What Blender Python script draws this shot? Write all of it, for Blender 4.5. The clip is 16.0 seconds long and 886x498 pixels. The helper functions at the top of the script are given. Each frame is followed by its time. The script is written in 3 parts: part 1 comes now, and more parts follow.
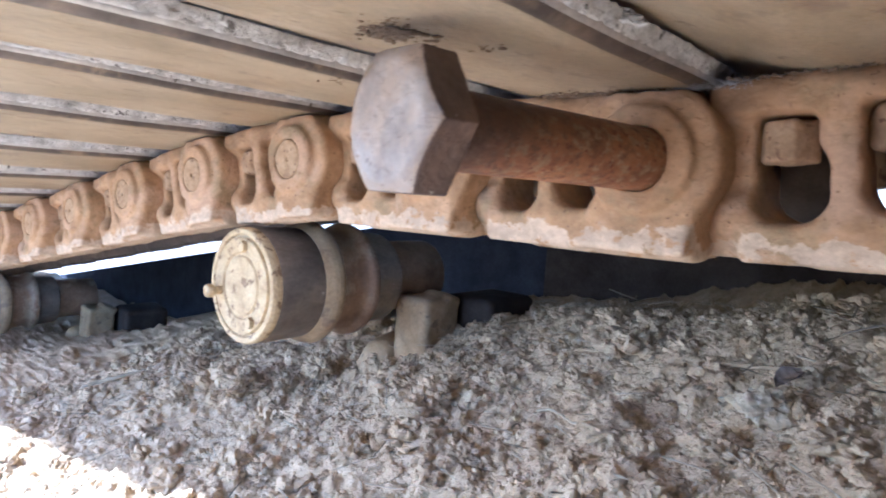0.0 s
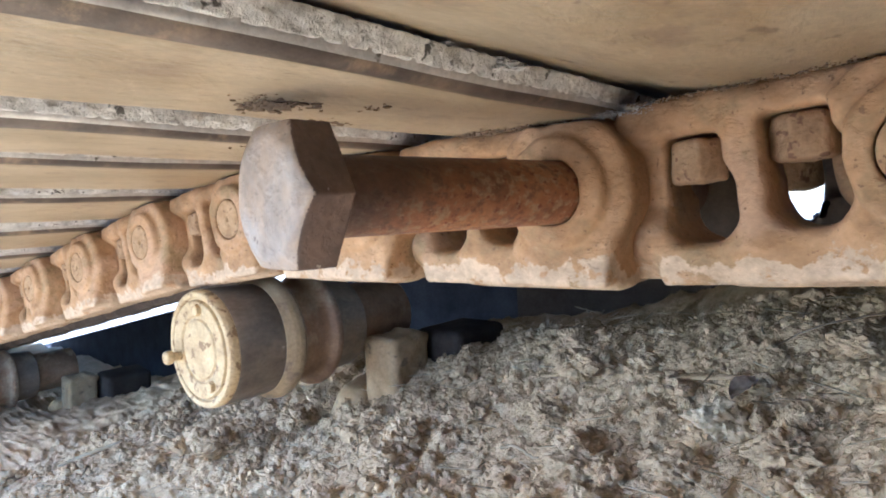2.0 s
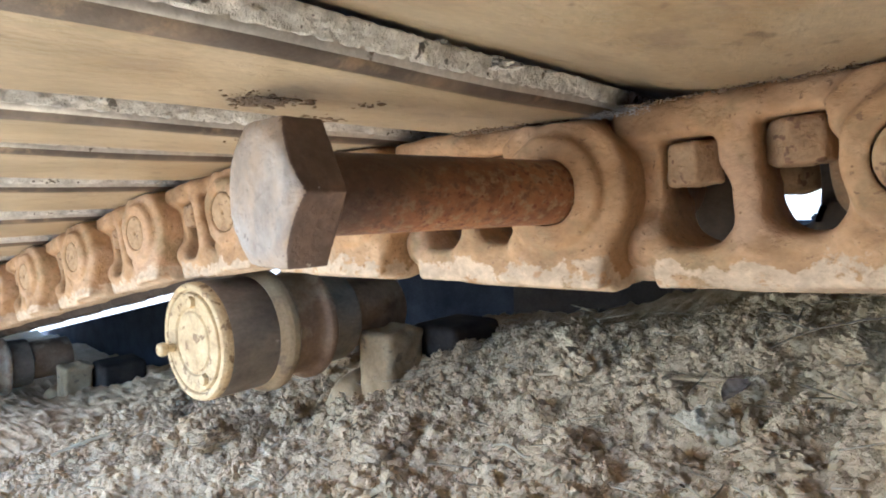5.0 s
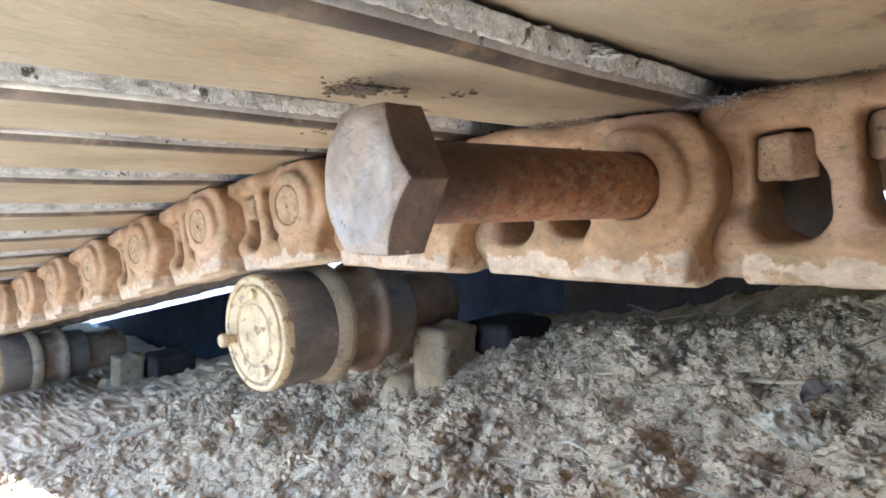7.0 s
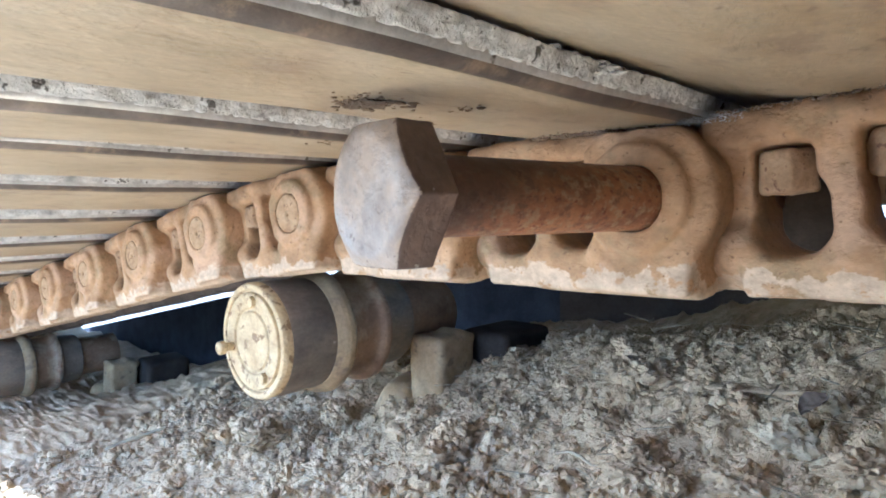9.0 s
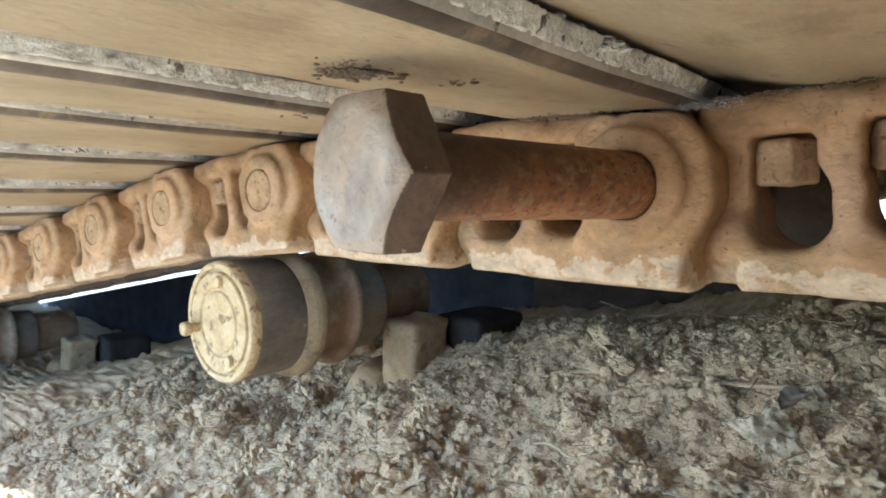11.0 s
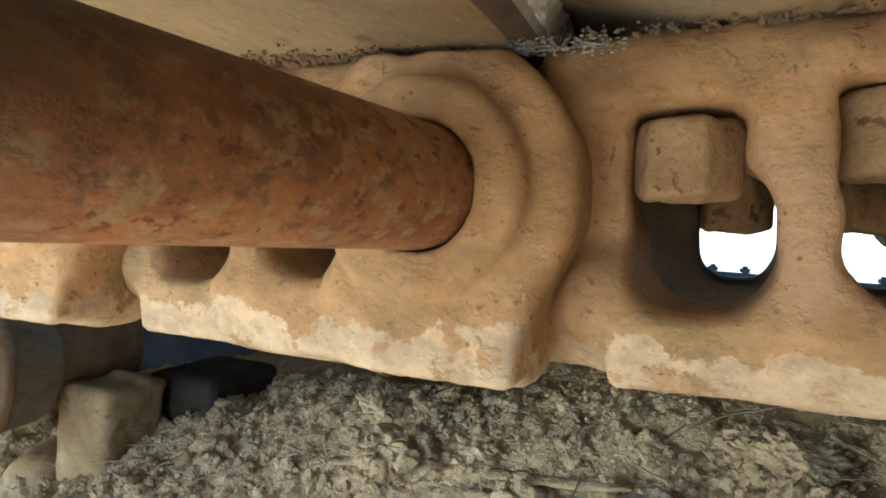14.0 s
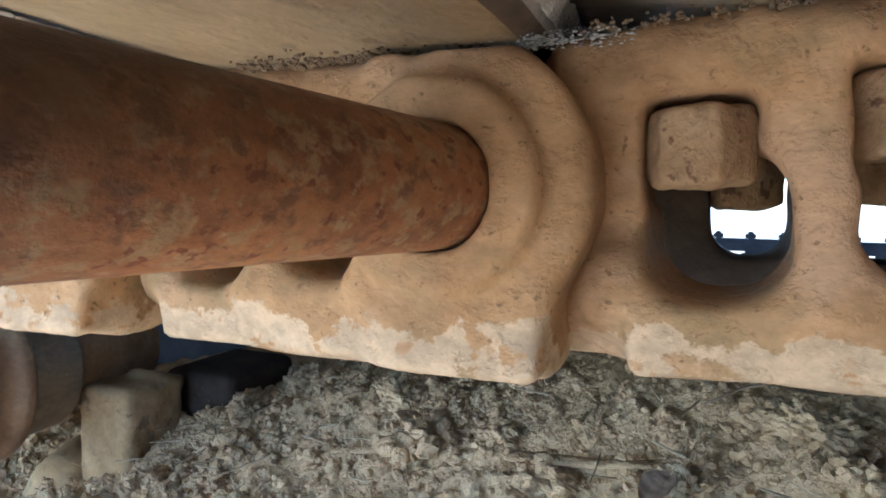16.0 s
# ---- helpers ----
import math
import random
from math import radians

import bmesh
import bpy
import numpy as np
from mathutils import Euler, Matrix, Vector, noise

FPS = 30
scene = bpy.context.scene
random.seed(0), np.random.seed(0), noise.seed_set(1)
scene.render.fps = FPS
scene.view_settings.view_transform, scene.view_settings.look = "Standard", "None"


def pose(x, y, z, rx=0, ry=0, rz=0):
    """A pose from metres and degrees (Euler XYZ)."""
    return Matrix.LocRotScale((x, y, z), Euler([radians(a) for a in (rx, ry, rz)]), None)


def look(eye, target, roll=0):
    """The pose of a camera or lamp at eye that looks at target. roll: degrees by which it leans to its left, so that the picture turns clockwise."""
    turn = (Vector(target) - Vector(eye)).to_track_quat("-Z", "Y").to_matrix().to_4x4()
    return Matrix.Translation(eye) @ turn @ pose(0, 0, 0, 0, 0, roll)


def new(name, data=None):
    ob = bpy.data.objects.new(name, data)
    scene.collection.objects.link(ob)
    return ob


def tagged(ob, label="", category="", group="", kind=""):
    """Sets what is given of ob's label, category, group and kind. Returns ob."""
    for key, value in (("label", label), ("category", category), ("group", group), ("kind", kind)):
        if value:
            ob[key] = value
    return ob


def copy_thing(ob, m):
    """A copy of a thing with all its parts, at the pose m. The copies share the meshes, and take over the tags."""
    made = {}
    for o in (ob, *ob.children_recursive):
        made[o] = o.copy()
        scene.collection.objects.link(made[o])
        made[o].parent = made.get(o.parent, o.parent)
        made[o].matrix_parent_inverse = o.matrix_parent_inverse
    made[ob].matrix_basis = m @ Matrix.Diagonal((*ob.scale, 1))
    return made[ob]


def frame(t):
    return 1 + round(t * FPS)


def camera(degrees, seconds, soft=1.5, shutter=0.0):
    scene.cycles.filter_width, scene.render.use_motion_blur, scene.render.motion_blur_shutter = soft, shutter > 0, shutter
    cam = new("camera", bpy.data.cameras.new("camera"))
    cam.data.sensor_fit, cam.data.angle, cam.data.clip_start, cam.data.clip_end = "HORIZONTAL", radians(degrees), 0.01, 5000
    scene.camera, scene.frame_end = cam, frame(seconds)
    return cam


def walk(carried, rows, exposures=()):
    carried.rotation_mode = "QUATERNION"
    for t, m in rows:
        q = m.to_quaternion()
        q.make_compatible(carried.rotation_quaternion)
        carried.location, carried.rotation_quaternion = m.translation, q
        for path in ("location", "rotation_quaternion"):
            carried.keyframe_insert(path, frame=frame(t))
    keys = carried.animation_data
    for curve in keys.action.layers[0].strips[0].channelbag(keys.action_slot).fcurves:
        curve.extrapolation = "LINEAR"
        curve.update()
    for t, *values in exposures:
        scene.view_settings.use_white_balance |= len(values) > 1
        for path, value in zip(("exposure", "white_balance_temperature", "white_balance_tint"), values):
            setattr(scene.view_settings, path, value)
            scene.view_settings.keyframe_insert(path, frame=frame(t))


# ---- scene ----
cam = camera(69.7, 16.0, soft=1.9, shutter=0.4)
PATH = [
    (0, (0.1599, -0.4382, 1.0355), (-0.0380, -0.2144, 1.0083), 4.02),
    (0.5, (0.1877, -0.4058, 1.0516), (-0.0044, -0.1775, 1.0202), 0.83),
    (1, (0.2084, -0.3880, 1.0610), (0.0144, -0.1609, 1.0331), -1.52),
    (1.5, (0.1983, -0.3967, 1.0606), (0.0022, -0.1709, 1.0367), -0.65),
    (2, (0.1902, -0.4019, 1.0575), (-0.0055, -0.1752, 1.0394), -2.54),
    (2.5, (0.1973, -0.3924, 1.0633), (0.0031, -0.1645, 1.0450), -2.34),
    (3, (0.1955, -0.3943, 1.0662), (0.0028, -0.1652, 1.0470), -1.63),
    (5.5, (0.1879, -0.4001, 1.0552), (-0.0095, -0.1753, 1.0325), -1.56),
    (6, (0.1741, -0.4100, 1.0430), (-0.0291, -0.1907, 1.0185), -1.53),
    (6.5, (0.1718, -0.4108, 1.0542), (-0.0332, -0.1931, 1.0307), -0.71),
    (7, (0.1682, -0.4161, 1.0553), (-0.0391, -0.2002, 1.0348), -1.00),
    (7.5, (0.1674, -0.4188, 1.0549), (-0.0404, -0.2033, 1.0351), -0.97),
    (8, (0.1669, -0.4205, 1.0537), (-0.0405, -0.2045, 1.0355), -0.50),
    (8.5, (0.1662, -0.4231, 1.0596), (-0.0397, -0.2057, 1.0420), -0.52),
    (11, (0.1430, -0.4125, 1.0592), (-0.0508, -0.1850, 1.0329), 1.08),
    (11.5, (0.1335, -0.3587, 1.0337), (-0.0359, -0.1121, 1.0113), 2.65),
    (12, (0.1168, -0.2995, 1.0409), (-0.0238, -0.0353, 1.0194), 2.59),
    (12.5, (0.0766, -0.2592, 1.0456), (-0.0430, 0.0153, 1.0275), 4.24),
    (13, (0.0603, -0.2318, 1.0492), (-0.0498, 0.0467, 1.0317), 5.47),
    (13.5, (0.0537, -0.2210, 1.0503), (-0.0542, 0.0587, 1.0386), 4.36),
    (14, (0.0531, -0.2217, 1.0529), (-0.0553, 0.0579, 1.0429), 3.86),
    (14.5, (0.0512, -0.2234, 1.0575), (-0.0587, 0.0554, 1.0454), 2.17),
    (15, (0.0509, -0.2254, 1.0586), (-0.0587, 0.0534, 1.0424), 1.83),
    (15.5, (0.0500, -0.2245, 1.0566), (-0.0599, 0.0540, 1.0384), 2.14),
    (16, (0.0490, -0.2249, 1.0598), (-0.0604, 0.0537, 1.0395), 1.07),
]
EXPOSE = [(0, 2.67, 4450, 16), (0.5, 2.45, 4650, 12), (1.5, 2.75, 4650, 11), (3, 2.76, 4700, 8), (5.5, 2.80, 4800, 7), (6, 2.82, 4650, 7), (8.5, 2.80, 4400, 7),
          (11, 2.61, 4750, 1), (11.5, 2.37, 6200, -7), (12.5, 2.68, 6450, -9), (13.5, 2.68, 5650, -4), (14.5, 2.66, 5150, 0), (16, 2.65, 4750, 5)]
walk(cam, [(t, look(eye, target, roll)) for t, eye, target, roll in PATH], EXPOSE)

# ---------------------------------------------------------------- light
SUN_DIR = Vector((-0.55, -0.55, 0.63)).normalized()
world = bpy.data.worlds.new("sky")
scene.world = world
world.use_nodes = True
wn = world.node_tree
sky = wn.nodes.new("ShaderNodeTexSky")
sky.sky_type, sky.sun_disc = "NISHITA", False
sky.sun_elevation = math.asin(SUN_DIR.z)
sky.sun_rotation = math.atan2(SUN_DIR.x, SUN_DIR.y)
bg = wn.nodes["Background"]
wn.links.new(sky.outputs["Color"], bg.inputs["Color"])
bg.inputs["Strength"].default_value = 0.15
sun = new("sun", bpy.data.lights.new("sun", "SUN"))
sun.data.energy, sun.data.angle, sun.data.color = 4.0, radians(0.6), (1.0, 0.95, 0.86)
sun.matrix_world = look(SUN_DIR * 10, (0, 0, 0))


# ---------------------------------------------------------------- materials
def mat(name, dark, mid, light, scale=30.0, rough=0.85, metal=0.0, bump=0.25, fine=220.0, spots=None, spot_scale=60.0, spot_cut=0.62,
        wash=None, wash_scale=9.0, wash_cut=0.5, wash_soft=0.12, bump_dist=0.004, stretch=(1, 1, 1), caked=None, caked_z=0.0, flake=0.0, flake_scale=38.0, matt=False, stain=None, stain_scale=14.0, stain_cut=0.52, stain_soft=0.14, grain=0.22, grease_shade=None):
    """A worn surface: three tones in coarse and fine noise, a second tone in patches, small spots, and relief."""
    m = bpy.data.materials.new(name)
    m.use_nodes = True
    nt = m.node_tree
    N, L = nt.nodes.new, nt.links.new
    bsdf = nt.nodes["Principled BSDF"]
    co = N("ShaderNodeTexCoord")
    mp = N("ShaderNodeMapping")
    mp.inputs["Scale"].default_value = stretch
    info = N("ShaderNodeObjectInfo")
    off = N("ShaderNodeVectorMath")
    off.operation = "SCALE"
    off.inputs[0].default_value = (7.3, 3.1, 5.7)
    L(info.outputs["Random"], off.inputs["Scale"])
    add = N("ShaderNodeVectorMath")
    L(co.outputs["Object"], mp.inputs["Vector"])
    L(mp.outputs["Vector"], add.inputs[0])
    L(off.outputs["Vector"], add.inputs[1])

    def tex(sc, detail=6.0, ro=0.6):
        t = N("ShaderNodeTexNoise")
        t.inputs["Scale"].default_value, t.inputs["Detail"].default_value, t.inputs["Roughness"].default_value = sc, detail, ro
        L(add.outputs["Vector"], t.inputs["Vector"])
        return t

    def blend(fac, a, b):
        x = N("ShaderNodeMix")
        x.data_type = "RGBA"
        L(fac, x.inputs["Factor"])
        for src, slot in ((a, "A"), (b, "B")):
            sock = [s for s in x.inputs if s.name == slot and s.type == "RGBA"][0]
            if isinstance(src, tuple):
                sock.default_value = (*src, 1)
            else:
                L(src, sock)
        return [s for s in x.outputs if s.type == "RGBA"][0]

    def cut(sock, lo, hi):
        r = N("ShaderNodeMapRange")
        r.interpolation_type = "SMOOTHSTEP"
        r.inputs["From Min"].default_value, r.inputs["From Max"].default_value = lo, hi
        L(sock, r.inputs["Value"])
        return r.outputs["Result"]

    coarse, small = tex(scale), tex(fine, 4.0, 0.7)
    ramp = N("ShaderNodeValToRGB")
    els = ramp.color_ramp.elements
    els[0].position, els[0].color = 0.3, (*dark, 1)
    els[1].position, els[1].color = 0.72, (*light, 1)
    e = els.new(0.5)
    e.color = (*mid, 1)
    L(coarse.outputs["Fac"], ramp.inputs["Fac"])
    col = ramp.outputs["Color"]
    if wash:
        w = tex(wash_scale, 5.0, 0.65)
        col = blend(cut(w.outputs["Fac"], wash_cut, wash_cut + wash_soft), col, wash)
    if stain:
        st = tex(stain_scale, 8.0, 0.68)
        col = blend(cut(st.outputs["Fac"], stain_cut, stain_cut + stain_soft), col, stain)
    if spots:
        s = tex(spot_scale, 3.0, 0.6)
        col = blend(cut(s.outputs["Fac"], spot_cut, spot_cut + 0.06), col, spots)
    if caked:
        # dried mud on the rubbing strip of the rail, with a ragged border and worn-off flakes
        xyz = N("ShaderNodeSeparateXYZ")
        L(co.outputs["Object"], xyz.inputs["Vector"])
        rag = tex(34.0, 9.0, 0.66)
        madd = N("ShaderNodeMath")
        madd.operation = "MULTIPLY_ADD"
        L(rag.outputs["Fac"], madd.inputs[0])
        madd.inputs[1].default_value = 0.062
        L(xyz.outputs["Z"], madd.inputs[2])
        r = N("ShaderNodeMapRange")
        r.interpolation_type = "SMOOTHSTEP"
        r.inputs["From Min"].default_value, r.inputs["From Max"].default_value = caked_z + 0.0310 + 0.0010, caked_z + 0.0310 - 0.0010
        L(madd.outputs["Value"], r.inputs["Value"])
        pale, peel = tex(75.0, 7.0, 0.68), tex(52.0, 8.0, 0.7)
        tone = blend(cut(pale.outputs["Fac"], 0.40, 0.62), tuple(0.78 * c for c in caked), caked)
        left = N("ShaderNodeMath")
        left.operation = "MULTIPLY"
        L(r.outputs["Result"], left.inputs[0])
        L(cut(peel.outputs["Fac"], 0.41, 0.45), left.inputs[1])
        col = blend(left.outputs["Value"], col, tone)
    if grease_shade:
        # greasy stain behind the bolt head, plus painted shade over the shank's upper side
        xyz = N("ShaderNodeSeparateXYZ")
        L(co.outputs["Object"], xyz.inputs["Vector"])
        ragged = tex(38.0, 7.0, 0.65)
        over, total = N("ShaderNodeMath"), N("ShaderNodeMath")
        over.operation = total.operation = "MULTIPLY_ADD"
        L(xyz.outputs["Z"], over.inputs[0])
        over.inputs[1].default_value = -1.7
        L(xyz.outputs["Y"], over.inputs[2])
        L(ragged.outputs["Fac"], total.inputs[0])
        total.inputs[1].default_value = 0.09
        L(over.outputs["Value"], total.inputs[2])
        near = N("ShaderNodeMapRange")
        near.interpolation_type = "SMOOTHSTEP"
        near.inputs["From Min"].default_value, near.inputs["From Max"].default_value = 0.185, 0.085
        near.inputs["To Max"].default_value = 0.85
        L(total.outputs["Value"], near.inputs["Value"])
        col = blend(near.outputs["Result"], col, grease_shade)
    hsv = N("ShaderNodeHueSaturation")
    g = N("ShaderNodeMapRange")
    g.inputs["From Min"].default_value, g.inputs["From Max"].default_value = 0.25, 0.75
    g.inputs["To Min"].default_value, g.inputs["To Max"].default_value = 1 - grain, 1 + grain
    L(small.outputs["Fac"], g.inputs["Value"])
    L(g.outputs["Result"], hsv.inputs["Value"])
    L(col, hsv.inputs["Color"])
    L(hsv.outputs["Color"], bsdf.inputs["Base Color"])
    bsdf.inputs["Roughness"].default_value, bsdf.inputs["Metallic"].default_value = rough, metal
    b1, b2 = N("ShaderNodeBump"), N("ShaderNodeBump")
    b1.inputs["Strength"].default_value, b1.inputs["Distance"].default_value = bump, bump_dist
    b2.inputs["Strength"].default_value, b2.inputs["Distance"].default_value = min(1.0, 1.2 * bump), bump_dist * 0.4
    L(coarse.outputs["Fac"], b1.inputs["Height"])
    L(small.outputs["Fac"], b2.inputs["Height"])
    L(b1.outputs["Normal"], b2.inputs["Normal"])
    if flake:
        # scabs of dried mud with sharp broken borders
        b3 = N("ShaderNodeBump")
        b3.inputs["Strength"].default_value, b3.inputs["Distance"].default_value = 0.45, flake
        scab = tex(flake_scale, 7.0, 0.62)
        L(cut(scab.outputs["Fac"], 0.47, 0.60), b3.inputs["Height"])
        L(b2.outputs["Normal"], b3.inputs["Normal"])
        L(b3.outputs["Normal"], bsdf.inputs["Normal"])
    else:
        L(b2.outputs["Normal"], bsdf.inputs["Normal"])
    if matt:
        bsdf.inputs["Specular IOR Level"].default_value = 0.1
    return m


M_LINK = mat("dusty_ochre_cast_steel", (0.24, 0.135, 0.06), (0.41, 0.245, 0.115), (0.53, 0.345, 0.185), 22, 0.82, 0, 0.3,
             spots=(0.23, 0.135, 0.068), spot_scale=240, spot_cut=0.63, wash=(0.465, 0.30, 0.175), wash_scale=9, wash_cut=0.50, stain=(0.29, 0.20, 0.10), stain_scale=17, stain_cut=0.50, stain_soft=0.16,
             caked=(0.58, 0.435, 0.29), caked_z=-0.0515, flake=0.0014, flake_scale=60, grain=0.15, stretch=(0.88, 1.0, 1.1))
# Link steel for the inner row, darkened to carry the shade between the rows.
M_INNER = mat("link_steel_with_shade", (0.045, 0.034, 0.026), (0.075, 0.056, 0.042), (0.11, 0.083, 0.06), 24, 0.8, 0, 0.3)
M_SHOE = mat("ochre_dusty_shoe_plate", (0.235, 0.185, 0.11), (0.35, 0.285, 0.185), (0.44, 0.37, 0.255), 9, 0.32, 0, 0.18,
             spots=(0.16, 0.11, 0.06), spot_scale=44, spot_cut=0.655, wash=(0.29, 0.215, 0.12), wash_scale=7, wash_cut=0.50, wash_soft=0.16, stretch=(1.3, 0.75, 1),
             stain=(0.24, 0.18, 0.115), stain_scale=19, stain_cut=0.545, stain_soft=0.10, flake=0.0008, flake_scale=34)
M_SHOE.node_tree.nodes["Principled BSDF"].inputs["Specular IOR Level"].default_value = 0.65
M_EDGE = mat("grey_gritty_plate_edge", (0.30, 0.295, 0.29), (0.62, 0.615, 0.60), (0.80, 0.79, 0.77), 45, 0.7, 0.0, 0.7,
             spots=(0.10, 0.09, 0.08), spot_scale=90, spot_cut=0.62, bump_dist=0.006, flake=0.002, flake_scale=60)
M_POLISH = mat("rubbed_bright_steel_rim", (0.42, 0.41, 0.40), (0.58, 0.57, 0.56), (0.70, 0.69, 0.68), 26, 0.34, 0.55, 0.2, spots=(0.16, 0.14, 0.12), spot_scale=70, spot_cut=0.66)
# Brown dusty lip steel, with the shade under the turned edge in its tone.
M_LIP = mat("plate_lip_with_shade", (0.06, 0.048, 0.042), (0.11, 0.088, 0.075), (0.20, 0.155, 0.115), 26, 0.36, 0.3, 0.15, stain=(0.27, 0.20, 0.135), stain_scale=22, stain_cut=0.54)
# Brown steel whose near-black tone holds the shade behind soil and brackets.
M_SHADE = mat("brown_steel_with_shade", (0.034, 0.027, 0.023), (0.058, 0.046, 0.039), (0.085, 0.068, 0.056), 14, 0.9, 0, 0.4, matt=True)
M_RUST = mat("rusty_bolt_shank", (0.14, 0.055, 0.025), (0.265, 0.110, 0.043), (0.34, 0.170, 0.072), 46, 0.58, 0.1, 0.18,
             spots=(0.15, 0.045, 0.022), spot_scale=210, spot_cut=0.60, wash=(0.30, 0.195, 0.105), wash_scale=170, wash_cut=0.49, wash_soft=0.13,
             stain=(0.15, 0.068, 0.034), stain_scale=130, stain_cut=0.51, stain_soft=0.13, stretch=(1, 0.75, 1), flake=0.0004, flake_scale=90, grain=0.26, grease_shade=(0.044, 0.024, 0.019))
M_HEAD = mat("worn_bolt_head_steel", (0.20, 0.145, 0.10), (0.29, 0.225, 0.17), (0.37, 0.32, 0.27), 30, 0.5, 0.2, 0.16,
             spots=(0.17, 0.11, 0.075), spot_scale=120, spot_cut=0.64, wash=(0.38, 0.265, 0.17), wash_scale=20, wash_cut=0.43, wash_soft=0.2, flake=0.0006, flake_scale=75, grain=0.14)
# Rusty sides of the head, toned down further for the shade they lie in.
M_HEADSIDE = mat("rusty_shaded_head_side", (0.055, 0.036, 0.030), (0.10, 0.066, 0.052), (0.16, 0.10, 0.07), 40, 0.68, 0.1, 0.2,
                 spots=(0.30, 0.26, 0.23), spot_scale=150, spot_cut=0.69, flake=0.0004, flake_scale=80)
M_NUT = mat("mud_caked_nut", (0.24, 0.145, 0.07), (0.35, 0.225, 0.12), (0.45, 0.31, 0.18), 40, 0.85, 0, 0.6, spots=(0.15, 0.08, 0.045), spot_scale=110, spot_cut=0.6, flake=0.001, flake_scale=60)
M_PIN = mat("dusty_pin_end", (0.26, 0.155, 0.075), (0.38, 0.25, 0.13), (0.46, 0.325, 0.185), 60, 0.82, 0, 0.3, spots=(0.17, 0.10, 0.055), spot_scale=200, spot_cut=0.6)
M_FACE = mat("cream_dusty_roller_cap", (0.36, 0.25, 0.125), (0.50, 0.375, 0.20), (0.58, 0.45, 0.255), 30, 0.85, 0, 0.4,
             spots=(0.25, 0.165, 0.085), spot_scale=75, spot_cut=0.57, flake=0.001, flake_scale=55)
M_SHELL = mat("worn_grey_roller_steel", (0.10, 0.08, 0.062), (0.165, 0.135, 0.105), (0.24, 0.20, 0.155), 18, 0.6, 0.15, 0.15,
              wash=(0.25, 0.205, 0.15), wash_scale=10, spots=(0.42, 0.38, 0.32), spot_scale=50, spot_cut=0.71, stretch=(1, 0.6, 1))
M_RIM = mat("dusty_roller_rim", (0.21, 0.15, 0.082), (0.31, 0.23, 0.13), (0.40, 0.31, 0.18), 24, 0.75, 0.05, 0.25, stain=(0.18, 0.13, 0.088), stain_scale=20, flake=0.0006)
M_BROWN = mat("brown_roller_steel", (0.15, 0.09, 0.052), (0.24, 0.155, 0.095), (0.33, 0.235, 0.15), 20, 0.65, 0.1, 0.2, wash=(0.36, 0.285, 0.19), wash_scale=12)
M_BLOCK = mat("dusty_bracket_steel", (0.30, 0.205, 0.105), (0.40, 0.285, 0.155), (0.47, 0.355, 0.21), 20, 0.9, 0, 0.25, spots=(0.25, 0.18, 0.11), spot_scale=50, flake=0.0008)
# Machine steel, near black because its shade is put into the colour.
M_DARK = mat("dark_steel_with_shade", (0.020, 0.022, 0.031), (0.034, 0.038, 0.052), (0.052, 0.056, 0.07), 12, 0.9, 0.0, 0.2, matt=True)
M_DIRT = mat("dry_grey_brown_soil", (0.47, 0.35, 0.212), (0.60, 0.455, 0.278), (0.71, 0.555, 0.352), 34, 0.95, 0, 0.95, fine=260,
             spots=(0.47, 0.36, 0.222), spot_scale=45, spot_cut=0.67, wash=(0.54, 0.41, 0.25), wash_scale=4, wash_cut=0.52, bump_dist=0.008, matt=True, grain=0.13)
M_STONE = mat("pale_dry_clods", (0.46, 0.37, 0.235), (0.62, 0.51, 0.34), (0.74, 0.63, 0.44), 50, 0.95, 0, 0.8, fine=260, spots=(0.32, 0.26, 0.17), spot_scale=90, spot_cut=0.66,
              bump_dist=0.006, matt=True, grain=0.12)
M_SPECK = mat("dark_dried_mud", (0.10, 0.07, 0.04), (0.16, 0.11, 0.065), (0.22, 0.16, 0.10), 60, 0.9, 0, 0.3)
M_LEAF = mat("dry_brown_leaf", (0.14, 0.10, 0.07), (0.22, 0.165, 0.12), (0.30, 0.235, 0.17), 60, 0.8, 0, 0.3)
M_STRAW = mat("dry_straw", (0.26, 0.205, 0.125), (0.37, 0.305, 0.20), (0.48, 0.415, 0.29), 30, 0.8, 0, 0.1)
M_GROUND = mat("sunlit_dry_ground", (0.24, 0.21, 0.165), (0.31, 0.275, 0.22), (0.38, 0.34, 0.275), 3, 0.95, 0, 0.5, fine=20, bump_dist=0.02)


